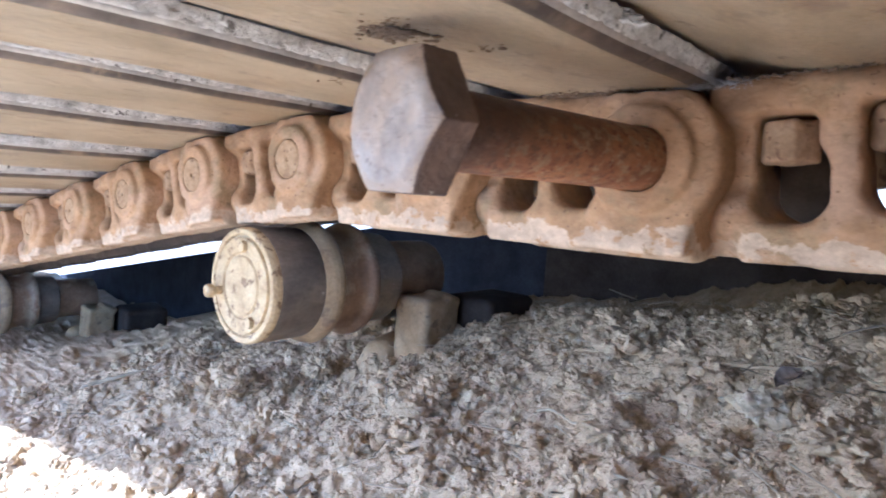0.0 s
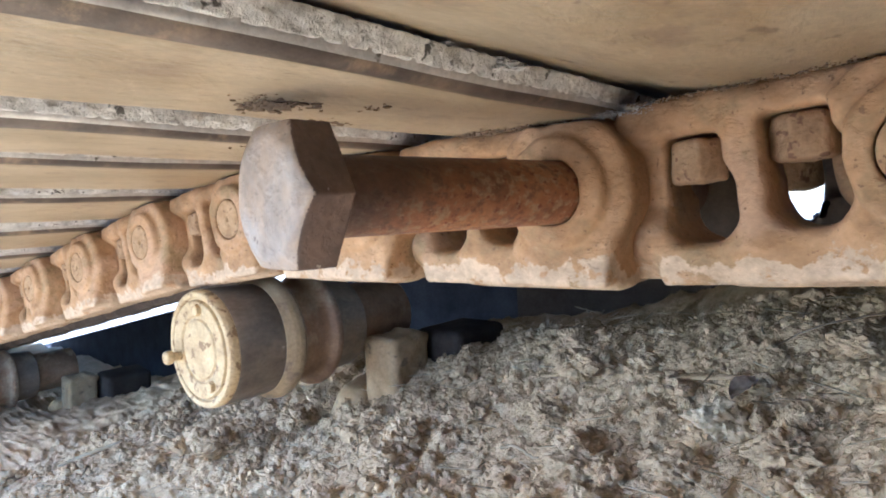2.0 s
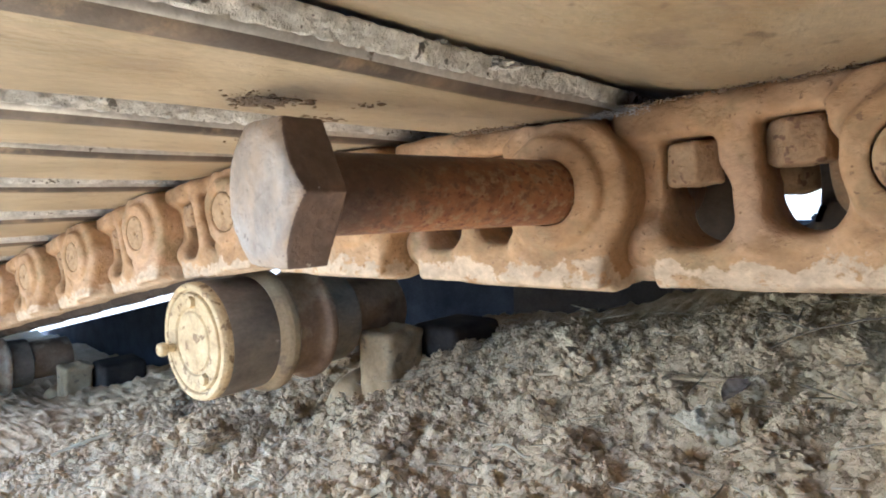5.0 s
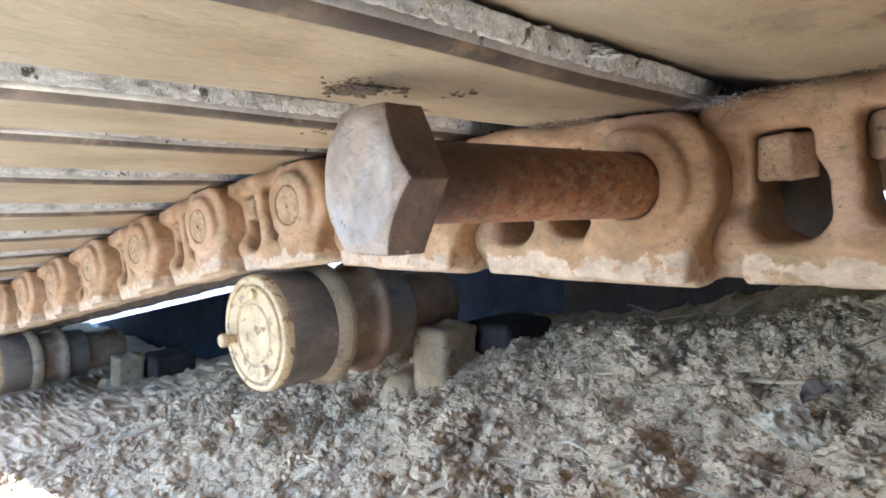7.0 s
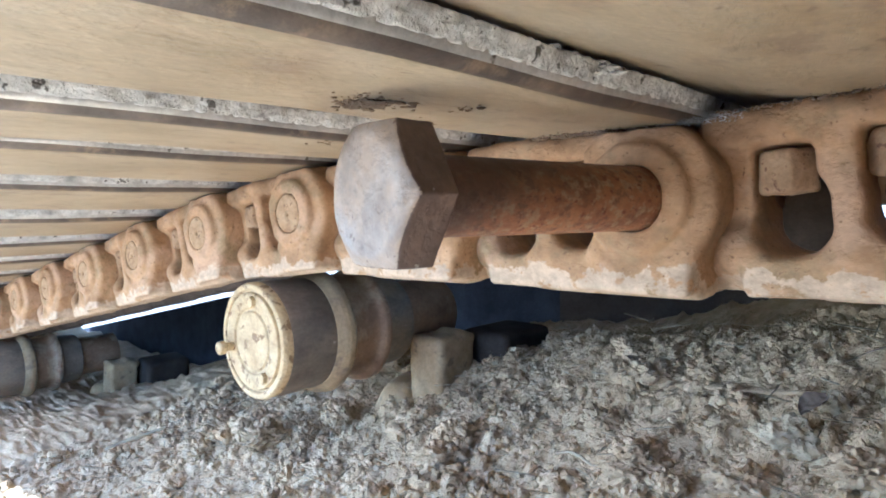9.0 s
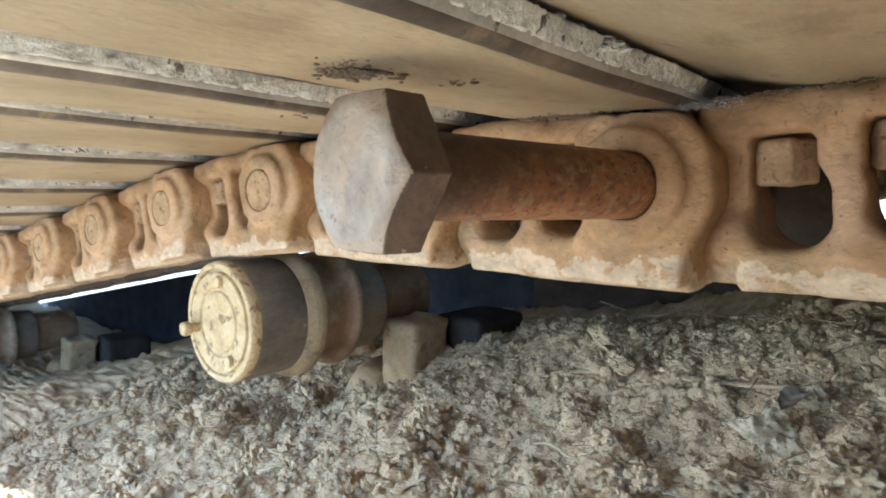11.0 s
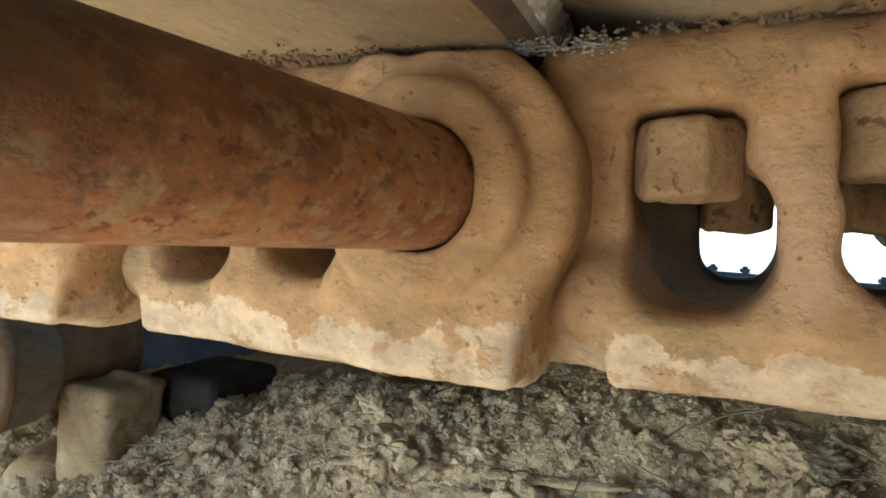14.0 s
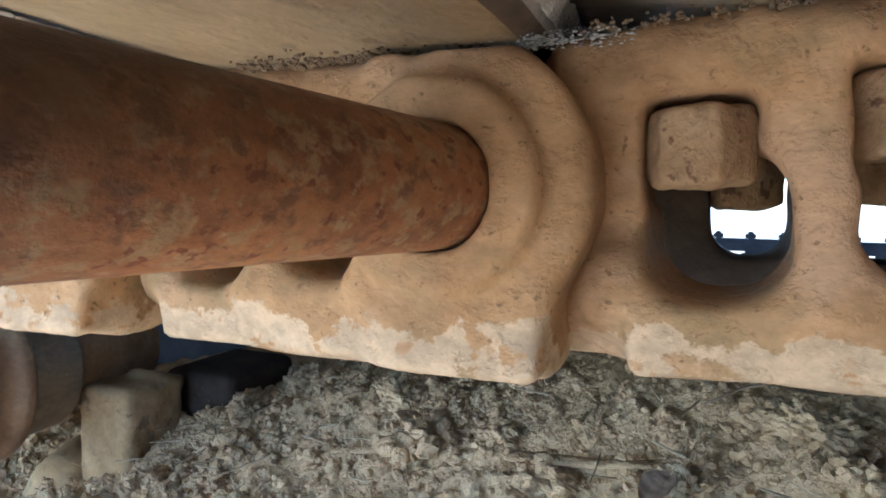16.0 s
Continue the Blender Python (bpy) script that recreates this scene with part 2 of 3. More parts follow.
# ---------------------------------------------------------------- mesh helpers
def nets(f, lo, hi, h):
    """The surface f = 0 inside a box as quads, one vertex in each cell that the surface crosses."""
    ax = [np.arange(a, b + h, h) for a, b in zip(lo, hi)]
    X, Y, Z = np.meshgrid(*ax, indexing="ij")
    v = f(X, Y, Z)
    n = np.array(v.shape) - 1
    acc, cnt = np.zeros((*n, 3)), np.zeros(n)
    corner = lambda c: v[c[0]:c[0] + n[0], c[1]:c[1] + n[1], c[2]:c[2] + n[2]]
    for axis in range(3):
        others = [a for a in range(3) if a != axis]
        for i in (0, 1):
            for j in (0, 1):
                c0 = [0, 0, 0]
                c0[others[0]], c0[others[1]] = i, j
                c1 = list(c0)
                c1[axis] = 1
                a, b = corner(c0), corner(c1)
                hit = (a < 0) != (b < 0)
                t = np.where(hit, a / np.where(hit, a - b, 1), 0)
                for q in range(3):
                    acc[..., q] += np.where(hit, t if q == axis else c0[q], 0)
                cnt += hit
    used = cnt > 0
    idx = -np.ones(n, int)
    idx[used] = np.arange(used.sum())
    base = np.stack(np.nonzero(used), -1)
    verts = np.array(lo) + h * (base + acc[used] / cnt[used][:, None])
    faces = []
    for axis in range(3):
        o1, o2 = [(1, 2), (2, 0), (0, 1)][axis]
        sl0, sl1 = [slice(1, -1)] * 3, [slice(1, -1)] * 3
        sl0[axis], sl1[axis] = slice(0, -1), slice(1, None)
        a, b = v[tuple(sl0)], v[tuple(sl1)]
        where = np.nonzero((a < 0) != (b < 0))
        p = [w + 1 for w in where]
        p[axis] = where[axis]
        flip = (a < 0)[where]

        def cell(d1, d2):
            q = list(p)
            q[o1], q[o2] = p[o1] - d1, p[o2] - d2
            return idx[tuple(q)]
        quad = np.stack([cell(1, 1), cell(0, 1), cell(0, 0), cell(1, 0)], -1)
        quad[~flip] = quad[~flip][:, ::-1]
        faces.append(quad)
    return verts, np.concatenate(faces)


def mesh_of(name, verts, faces, mats, smooth=True):
    me = bpy.data.meshes.new(name)
    me.from_pydata(np.asarray(verts).tolist(), [], [list(map(int, q)) for q in faces])
    for m in mats if isinstance(mats, (list, tuple)) else [mats]:
        me.materials.append(m)
    if smooth:
        me.polygons.foreach_set("use_smooth", [True] * len(me.polygons))
    me.update()
    return me


def part(name, data, parent, label="", m=None):
    """Links a mesh as one object under a thing or a part."""
    ob = new(name, data)
    ob.parent = parent
    if m is not None:
        ob.matrix_basis = m
    if label:
        tagged(ob, label)
    return ob


def sbox(X, Y, Z, c, s, r):
    q = [np.abs(a - b) - (d - r) for a, b, d in zip((X, Y, Z), c, s)]
    out = np.sqrt(sum(np.maximum(a, 0) ** 2 for a in q))
    return out + np.minimum(np.maximum(np.maximum(q[0], q[1]), q[2]), 0) - r


def scyl(X, Y, Z, cx, cz, R, y0, y1, r):
    a = np.hypot(X - cx, Z - cz) - (R - r)
    b = np.abs(Y - (y0 + y1) / 2) - ((y1 - y0) / 2 - r)
    return np.hypot(np.maximum(a, 0), np.maximum(b, 0)) + np.minimum(np.maximum(a, b), 0) - r


def smin(a, b, k):
    h = np.clip(0.5 + 0.5 * (b - a) / k, 0, 1)
    return b + (a - b) * h - k * h * (1 - h)


def smax(a, b, k):
    return -smin(-a, -b, k)


def wob(X, Y, Z, f, seed=0.0):
    """Gentle unevenness of cast or caked surfaces."""
    return (np.sin(f * X + 1.3 * np.sin(0.7 * f * Y + seed) + seed) * np.sin(1.1 * f * Z + 1.7 * seed + np.sin(0.6 * f * X))
            * np.cos(0.9 * f * Y + 0.5 * seed))


def lathe(profile, seg=64):
    """Turns a profile of (y, radius) about the y axis."""
    verts, faces = [], []
    for y, r in profile:
        for i in range(seg):
            a = 2 * math.pi * i / seg
            verts.append((r * math.cos(a), y, r * math.sin(a)))
    for j in range(len(profile) - 1):
        for i in range(seg):
            k = (i + 1) % seg
            faces.append((j * seg + i, j * seg + k, (j + 1) * seg + k, (j + 1) * seg + i))
    return verts, faces


def round_profile(pts, r=0.002, n=3):
    """Rounds the corners of an open profile."""
    out = [pts[0]]
    for a, b, c in zip(pts, pts[1:], pts[2:]):
        a, b, c = Vector(a), Vector(b), Vector(c)
        d = min(r, (a - b).length * 0.45, (c - b).length * 0.45)
        p, q = b + (a - b).normalized() * d, b + (c - b).normalized() * d
        for i in range(n + 1):
            t = i / n
            out.append(tuple((1 - t) ** 2 * p + 2 * t * (1 - t) * b + t * t * q))
    return out + [pts[-1]]


def turned(name, profile, material, r=0.002, seg=64):
    v, f = lathe(round_profile(profile, r), seg)
    me = mesh_of(name, v, f, material)
    bm = bmesh.new()
    bm.from_mesh(me)
    bmesh.ops.recalc_face_normals(bm, faces=bm.faces)
    bm.to_mesh(me)
    bm.free()
    return me


# ---------------------------------------------------------------- the chain's line
PITCH = 0.203
PIN = {0: Vector((-0.034, 0, 1.066))}
ANGLE = {k: 3.2 for k in (1, 2, 3)} | {0: 0.9, -1: 1.2, -2: 7.0, -3: 10.4} | {k: 11.2 for k in range(-4, -18, -1)}
VEER = {k: 0.0 if k > -2 else 2.0 for k in range(-17, 4)}


def along(k):
    a, v = radians(ANGLE[k]), radians(VEER[k])
    return PITCH * Vector((math.cos(a) * math.cos(v), math.cos(a) * math.sin(v), math.sin(a)))


for k in range(1, 4):
    PIN[k] = PIN[k - 1] + along(k)
for k in range(0, -18, -1):
    PIN[k - 1] = PIN[k] - along(k)
ROW2 = 0.19      # the two link rows mirror each other about y = ROW2 / 2


def link_pose(k):
    return pose(*PIN[k], 0, -ANGLE[k], VEER[k])


# ---------------------------------------------------------------- soil and ground
def soil_height(x, y):
    """The heap: highest behind the chain, falling towards the open side and along the track."""
    s = np.clip(0.37 + 0.33 * (x + 0.6), -0.12, 0.37)
    h = 0.9325 + 0.215 * np.clip(x, -2.1, 0.8) + s * (np.clip(y, -0.8, 0.28) - 0.3) + 0.05 * np.clip(y - 0.28, 0, 0.3)
    h = h - 0.8 * np.clip(y - 0.62, 0, 0.8)
    edge = np.maximum.reduce([np.clip((-4.4 - x) / 0.5, 0, 1), np.clip((x - 0.9) / 0.6, 0, 1), np.clip((-0.75 - y) / 0.35, 0, 1), np.clip((y - 1.0) / 0.4, 0, 1)])
    return h * (1 - edge) + 0.0 * edge


def lumps(x, y):
    """Crumbly relief: clods of two sizes sunk in fine broken soil."""
    p = Vector((x, y, 0.3))
    q = p + 0.012 * noise.noise_vector(p * 28.0) + 0.005 * noise.noise_vector(p * 85.0)
    big = noise.noise(p * 6.0) * 0.022
    d1, d2 = noise.voronoi(q * 26.0)[0], noise.voronoi(q * 66.0)[0]
    pick = noise.noise(p * 9.0 + Vector((5, 2, 1)))
    clod = max(0.0, 1 - 1.9 * d1[0]) * (0.010 + 0.020 * max(0.0, pick)) + max(0.0, 1 - 1.7 * d2[0]) * 0.0085
    fine = noise.turbulence(p * 70.0, 3, True, amplitude_scale=0.6, frequency_scale=2.1)
    return big + clod + 0.006 * (fine - 0.6) + 0.004 * noise.noise(p * 150.0) - 0.008 * max(0.0, noise.noise(p * 22.0) - 0.25)


def soil_sheet():
    xs = np.concatenate([np.arange(-5.2, -1.2, 0.03), np.arange(-1.2, 0.50, 0.0038), np.arange(0.52, 1.62, 0.04)])
    ys = np.concatenate([np.arange(-1.2, -0.36, 0.03), np.arange(-0.36, 0.44, 0.0038), np.arange(0.46, 1.5, 0.04)])
    X, Y = np.meshgrid(xs, ys, indexing="ij")
    Z = soil_height(X, Y)
    flat = [lumps(float(a), float(b)) for a, b in zip(X.ravel(), Y.ravel())]
    Z = Z + np.array(flat).reshape(X.shape)
    n, m = X.shape
    i, j = np.meshgrid(np.arange(n - 1), np.arange(m - 1), indexing="ij")
    a = (i * m + j).ravel()
    faces = np.stack([a, a + m, a + m + 1, a + 1], -1)
    me = mesh_of("packed_soil", np.stack([X.ravel(), Y.ravel(), Z.ravel()], -1), faces, M_DIRT)
    return tagged(new("packed_soil", me), "loose grey-brown dry soil heaped on the track frame", "soil", kind="structure")


soil = soil_sheet()

gv = [(-3000, -3000, 0.45), (3000, -3000, 0.45), (3000, 3000, 0.45), (-3000, 3000, 0.45)]
tagged(new("ground", mesh_of("ground", gv, [(0, 1, 2, 3)], M_GROUND, False)), "bare dry sunlit ground round the machine", "ground", kind="structure")


def clod_mesh(seed, n=3):
    """A crumbly lump: uneven, pitted and broken on one or two sides."""
    bm = bmesh.new()
    bmesh.ops.create_icosphere(bm, subdivisions=n, radius=1.0)
    o = Vector((seed * 3.7, seed * 1.9, seed * 5.3))
    cuts = [Vector((math.sin(seed + 2.1 * i), math.cos(1.7 * seed + i), math.sin(2.3 * seed + 3 * i))).normalized() for i in range(3)]
    for v in bm.verts:
        c = v.co.copy()
        q = c * (1 + 0.55 * noise.noise(c * 1.3 + o) + 0.40 * (0.3 - abs(noise.noise(c * 2.6 + o))) + 0.34 * noise.noise(c * 5.0 + o) + 0.34 * (0.3 - abs(noise.noise(c * 9.0 + o))) + 0.16 * noise.noise(c * 17.0 + o))
        for d in cuts:
            over = q.dot(d) - 0.66
            if over > 0:
                q -= d * over * 0.5
        v.co = Vector((q.x, q.y, 0.8 * q.z))
    bm.verts.ensure_lookup_table()
    verts = np.array([v.co[:] for v in bm.verts])
    faces = np.array([[v.index for v in f.verts] for f in bm.faces])
    bm.free()
    return verts, faces


def soil_top(x, y):
    return float(soil_height(np.array(x), np.array(y))) + lumps(x, y)


def lumps_mesh(name, places, kinds, rng, material, smooth=False):
    """One mesh of many lumps, each at (x, y, z, size)."""
    V, F, at = [], [], 0
    for x, y, z, s in places:
        v, f = kinds[rng.integers(len(kinds))]
        e = Euler((rng.uniform(-0.6, 0.6), rng.uniform(-0.6, 0.6), rng.uniform(0, 6.28))).to_matrix()
        V.append((v * s * rng.uniform(0.65, 1.35, 3)) @ np.array(e).T + (x, y, z))
        F.append(f + at)
        at += len(v)
    return mesh_of(name, np.concatenate(V), np.concatenate(F), material, smooth)


def soil_crumbs(count, lo, hi, area, seed, label, fineness=2):
    rng = np.random.default_rng(seed)
    places = []
    for i in range(count):
        x, y = rng.uniform(area[0], area[1]), rng.uniform(area[2], area[3])
        s = lo + (hi - lo) * rng.random() ** 2.8
        places.append((x, y, soil_top(x, y) + 0.1 * s, s))
    me = lumps_mesh("soil_crumbs", places, [clod_mesh(seed * 10 + i, fineness) for i in range(9)], rng, M_DIRT)
    return tagged(new("soil_crumbs", me), label, "soil", kind="stuff")


def crumb_clump(rng, x, y, r):
    """The crumbs that make up one loose clod, heaped as a dome."""
    z, out = soil_top(x, y), [(x, y, soil_top(x, y) - 0.1 * r, 0.62 * r)]
    for i in range(int(10 + 900 * r)):
        a, u = rng.uniform(0, 6.28), rng.random() ** 0.5
        up = math.sqrt(max(0.0, 1 - u * u)) * rng.uniform(0.55, 1.0)
        out.append((x + r * u * math.cos(a), y + r * u * math.sin(a), z - 0.25 * r + 0.85 * r * up, r * rng.uniform(0.10, 0.34)))
    return out


def soil_clods(count, lo, hi, area, seed):
    rng = np.random.default_rng(seed)
    places = []
    for i in range(count):
        x, y = rng.uniform(area[0], area[1]), rng.uniform(area[2], area[3])
        places += crumb_clump(rng, x, y, lo + (hi - lo) * rng.random() ** 1.8)
    me = lumps_mesh("soil_clods", places, [clod_mesh(seed * 10 + i, 2) for i in range(9)], rng, M_DIRT)
    return tagged(new("soil_clods", me), "dry crumbly clods of grey-brown soil on the heap", "soil", kind="stuff")


soil_crumbs(11000, 0.0014, 0.0056, (-1.05, 0.44, -0.34, 0.44), 3, "small dry crumbs of grey-brown soil on the heap")
soil_crumbs(26000, 0.0009, 0.0026, (-0.72, 0.36, -0.26, 0.36), 14, "fine grey-brown soil grains strewn over the heap", 1)
soil_clods(340, 0.008, 0.031, (-1.15, 0.44, -0.34, 0.44), 5)


def straws(count, seed):
    rng = np.random.default_rng(seed)
    V, F, at = [], [], 0
    for i in range(count):
        x, y, a = rng.uniform(-1.0, 0.45), rng.uniform(-0.3, 0.45), rng.uniform(0, 6.28)
        ln, w, bend = rng.uniform(0.010, 0.045), rng.uniform(0.0003, 0.0008), rng.uniform(-0.16, 0.16)
        z = float(soil_height(np.array(x), np.array(y))) + lumps(x, y) + 0.013
        tilt = rng.uniform(-0.35, 0.35)
        d, pts = np.array([math.cos(a), math.sin(a), tilt]), []
        side = np.array([-math.sin(a), math.cos(a), 0])
        for s in np.linspace(-0.5, 0.5, 5):
            pts.append(np.array([x, y, z]) + d * s * ln + side * bend * ln * (s * s - 0.25))
        for p in pts:
            V += [p + side * w, p + np.array([0, 0, w * 1.5]), p - side * w]
        for j in range(4):
            for q in range(3):
                F.append((at + 3 * j + q, at + 3 * j + (q + 1) % 3, at + 3 * j + 3 + (q + 1) % 3, at + 3 * j + 3 + q))
        at += 15
    me = mesh_of("straw_litter", V, F, M_STRAW)
    return tagged(new("straw_litter", me), "bits of dry straw and root lying on the soil", "straw", kind="stuff")


straws(620, 8)


def single_clod(x, y, size, seed, material, label, squash=1.0, lift=0.15):
    v, f = clod_mesh(seed, 4)
    ob = new("soil_clod", mesh_of("soil_clod", v * np.array([size, size * 0.9, size * squash]), f, material))
    ob.matrix_basis = pose(x, y, soil_top(x, y) + lift * size, 8 * math.sin(seed), 10 * math.cos(seed), 47 * seed)
    return tagged(ob, label, "clod", "large clods on the soil heap")


def crumbly_clod(x, y, size, seed):
    """A large clod baked together from crumbs: one skin with knobs of two sizes and cracks between them."""
    v, f = clod_mesh(seed, 5)
    o, out = Vector((seed * 2.3, seed * 0.7, seed * 1.1)), []
    for c in v:
        q = Vector(c)
        d, e = noise.voronoi(q * 2.4 + o)[0], noise.voronoi(q * 5.5 + o)[0]
        out.append(q * (0.90 + 0.34 * (0.45 - d[0]) + 0.16 * (0.45 - e[0])))
    ob = new("soil_clod", mesh_of("soil_clod", np.array(out) * (size, size * 0.9, size * 0.85), f, M_DIRT))
    ob.matrix_basis = pose(x, y, soil_top(x, y) + 0.1 * size, 9 * math.sin(seed), 10 * math.cos(seed), 47 * seed)
    return tagged(ob, "large crumbly clod of dry grey-brown soil", "clod", "large clods on the soil heap")


CLODS = [(-0.301, 0.072, 0.030), (-0.659, 0.070, 0.034), (-0.590, 0.150, 0.026), (0.008, 0.085, 0.024), (0.083, 0.090, 0.026), (-0.370, 0.300, 0.024), (-0.607, 0.105, 0.022),
         (-0.203, 0.022, 0.024), (-0.081, 0.080, 0.026), (-0.895, 0.120, 0.030), (-0.150, 0.140, 0.018), (-0.480, 0.040, 0.028), (-0.760, 0.020, 0.030), (-0.010, 0.220, 0.020),
         (-0.250, 0.150, 0.020), (0.120, 0.200, 0.022), (-0.330, 0.000, 0.024), (-0.045, 0.030, 0.020), (-0.180, 0.260, 0.022), (0.160, 0.120, 0.024)]
for n, (cx, cy, cs) in enumerate(CLODS):
    crumbly_clod(cx, cy, cs, 20 + n)
single_clod(0.046, 0.170, 0.0115, 61, M_STONE, "small pale chalky lump lying on the soil", 1.1, 0.8)
single_clod(0.025, 0.128, 0.021, 62, M_STONE, "rounded pale yellowish clod on the soil", 0.9, 0.4)


def stick(a, b, radius, label, flat=1.0, rise=0.006, material=None):
    """A half-buried stick between two places on the heap."""
    rng = random.Random(7)
    rows, V, F = 14, [], []
    for j in range(rows):
        t = j / (rows - 1)
        x, y = a[0] + (b[0] - a[0]) * t, a[1] + (b[1] - a[1]) * t + 0.004 * math.sin(5 * t)
        z = float(soil_height(np.array(x), np.array(y))) + rise + 0.016 + 0.002 * rng.random()
        r = radius * (0.75 + 0.4 * math.sin(3.0 * t + 0.3))
        for i in range(8):
            g = 2 * math.pi * i / 8
            V.append((x + 0.0004 * rng.random(), y + r * math.cos(g), z + flat * r * math.sin(g)))
    for j in range(rows - 1):
        for i in range(8):
            F.append((8 * j + i, 8 * j + (i + 1) % 8, 8 * j + 8 + (i + 1) % 8, 8 * j + 8 + i))
    F += [tuple(range(8))[::-1], tuple(range(8 * rows - 8, 8 * rows))]
    return tagged(new("stick", mesh_of("stick", V, F, material or M_STRAW)), label, "stick", "sticks on the soil")


stick((-0.215, 0.214), (0.032, 0.186), 0.0085, "flat dirt-caked stick half buried in the soil", 0.30, -0.011, M_DIRT)
stick((-0.975, -0.047), (-0.930, 0.040), 0.0028, "thin dry stalk lying on the soil", 1.0, 0.010)
stick((0.06, 0.215), (0.15, 0.245), 0.0008, "thin dry root on the soil", 1.0, 0.004, M_LEAF)
stick((-0.15, 0.06), (-0.10, 0.05), 0.0012, "thin pale stalk on the soil", 1.0, 0.010)


def dry_leaf(x, y, ln, turn_deg):
    """A curled leaf with a ribbed blade and thickness."""
    V, F, n, m = [], [], 13, 7
    for side in (0, 1):
        for i in range(n):
            u = i / (n - 1)
            wdt = ln * 0.30 * math.sin(math.pi * min(1, u * 0.96 + 0.02)) ** 0.7
            for j in range(m):
                w = j / (m - 1) * 2 - 1
                V.append((ln * (u - 0.5), wdt * w, ln * (0.16 * w * w - 0.35 * (u - 0.5) ** 2 + 0.03 * math.sin(9 * u + 3 * w)) + 0.0006 * math.sin(26 * u) - 0.0006 * side))
    for side in (0, 1):
        o = side * n * m
        for i in range(n - 1):
            for j in range(m - 1):
                q = (o + i * m + j, o + i * m + j + 1, o + (i + 1) * m + j + 1, o + (i + 1) * m + j)
                F.append(q if side else q[::-1])
    ob = new("dry_leaf", mesh_of("dry_leaf", V, F, M_LEAF))
    ob.matrix_basis = pose(x, y, float(soil_height(np.array(x), np.array(y))) + 0.016, 10, -22, turn_deg)
    return tagged(ob, "curled dark brown dry leaf lying on the soil", "leaf")


dry_leaf(0.036, 0.150, 0.030, 60)


# ---------------------------------------------------------------- track links
def link_shape(X, Y, Z, inner=False):
    """A cast link: stepped ends, web with two windows, top pad, rail strip and an outboard boss. The inner row is thinner and has plain windows."""
    w = (0.0007 * wob(X, Y, Z, 95.0, 0.4) + 0.0004 * wob(X, Y, Z, 230.0, 1.9)) * np.clip((Z + 0.058) / 0.02, 0.06, 1)
    web = smin(sbox(X, Y, Z, (-0.0560, 0.0235, -0.004), (0.078, 0.0240, 0.048), 0.006), sbox(X, Y, Z, (-0.150, 0.0275, -0.004), (0.050, 0.0205, 0.048), 0.006), 0.014)
    top = sbox(X, Y, Z, (-0.070, 0.022, 0.039), (0.096, 0.027, 0.0105), 0.005)
    rail = sbox(X, Y, Z, (-0.053, 0.0215, -0.0545), (0.089, 0.0265, 0.0118), 0.0035)
    body = smin(smin(web, top, 0.016), rail, 0.018)
    strut = scyl(X, Z, Y - 0.008, -0.0815, 0.0, 0.0185, -0.045, 0.042, 0.004)
    body = smin(body, strut, 0.016)
    # inboard end, overlapped by its neighbour's boss
    inb = smin(scyl(X, Y, Z, -0.203, 0.0, 0.048, 0.020, 0.05, 0.006), sbox(X, Y, Z, (-0.172, 0.034, -0.040), (0.034, 0.016, 0.025), 0.01), 0.012)
    knob = np.sqrt((X + 0.1455) ** 2 + ((Y - 0.0120) * 1.15) ** 2 + (Z + 0.037) ** 2) - 0.0190
    body = smin(smin(body, inb, 0.012), knob, 0.005)
    # outboard boss with a raised ring, and the neck that runs down to the rail
    R = np.hypot(X, Z)
    boss = scyl(X, Y, Z, 0.0, 0.0, 0.0540, -0.022, 0.012, 0.006)
    boss = smin(boss, scyl(X, Y, Z, -0.006, 0.0, 0.046, -0.01, 0.04, 0.006), 0.006)
    boss = np.maximum(boss, Z - 0.0465)
    lean = Y + 0.24 * np.clip(-Z - 0.02, 0, 1) - 0.42 * np.clip(-X - 0.012, 0, 0.09)
    neck = sbox(X, lean, Z, (-0.030, 0.004, -0.0415), (0.0685, 0.024, 0.0225), 0.0045)
    ring = scyl(X, Y, Z, 0.0, 0.0, 0.0380, -0.0305, 0.02, 0.005)
    body = smin(smin(smin(body, boss, 0.005), neck, 0.012), ring, 0.004)
    # two windows with a strut between them, each with a pocket for the nut above
    if inner:
        w1 = sbox(X, Y, Z, (-0.1150, 0.02, -0.006), (0.0190, 0.2, 0.0300), 0.016)
        w2 = smax(sbox(X, Y, Z, (-0.0500, 0.02, -0.008), (0.0215, 0.2, 0.0310), 0.016), -(np.hypot(X, Z) - 0.033), 0.004)
        body = smax(body, 0.018 - Y, 0.003)
    else:
        hole1 = sbox(X - 0.12 * Y, Y, Z, (-0.1145, 0.02, -0.0150), (0.0228, 0.2, 0.0258), 0.020)
        pock1 = sbox(X, Y, Z, (-0.1182, 0.02, 0.0085), (0.0178, 0.2, 0.0178), 0.006)
        w1 = smin(hole1, pock1, 0.004)
        hole2 = smax(sbox(X, Y, Z, (-0.0535, 0.02, -0.008), (0.0215, 0.2, 0.0275), 0.019), -(np.hypot(X, Z) - 0.036), 0.004)
        pock2 = sbox(X, Y, Z, (-0.0585, 0.02, 0.014), (0.0180, 0.2, 0.0175), 0.006)
        w2 = smin(hole2, pock2, 0.004)
    body = smax(body, -w1, 0.006)
    body = smax(body, -w2, 0.006)
    body = smax(body, -(R - 0.0222), 0.0015)
    body = smax(body, -(np.hypot(X + 0.203, Z) - 0.0222), 0.0015)
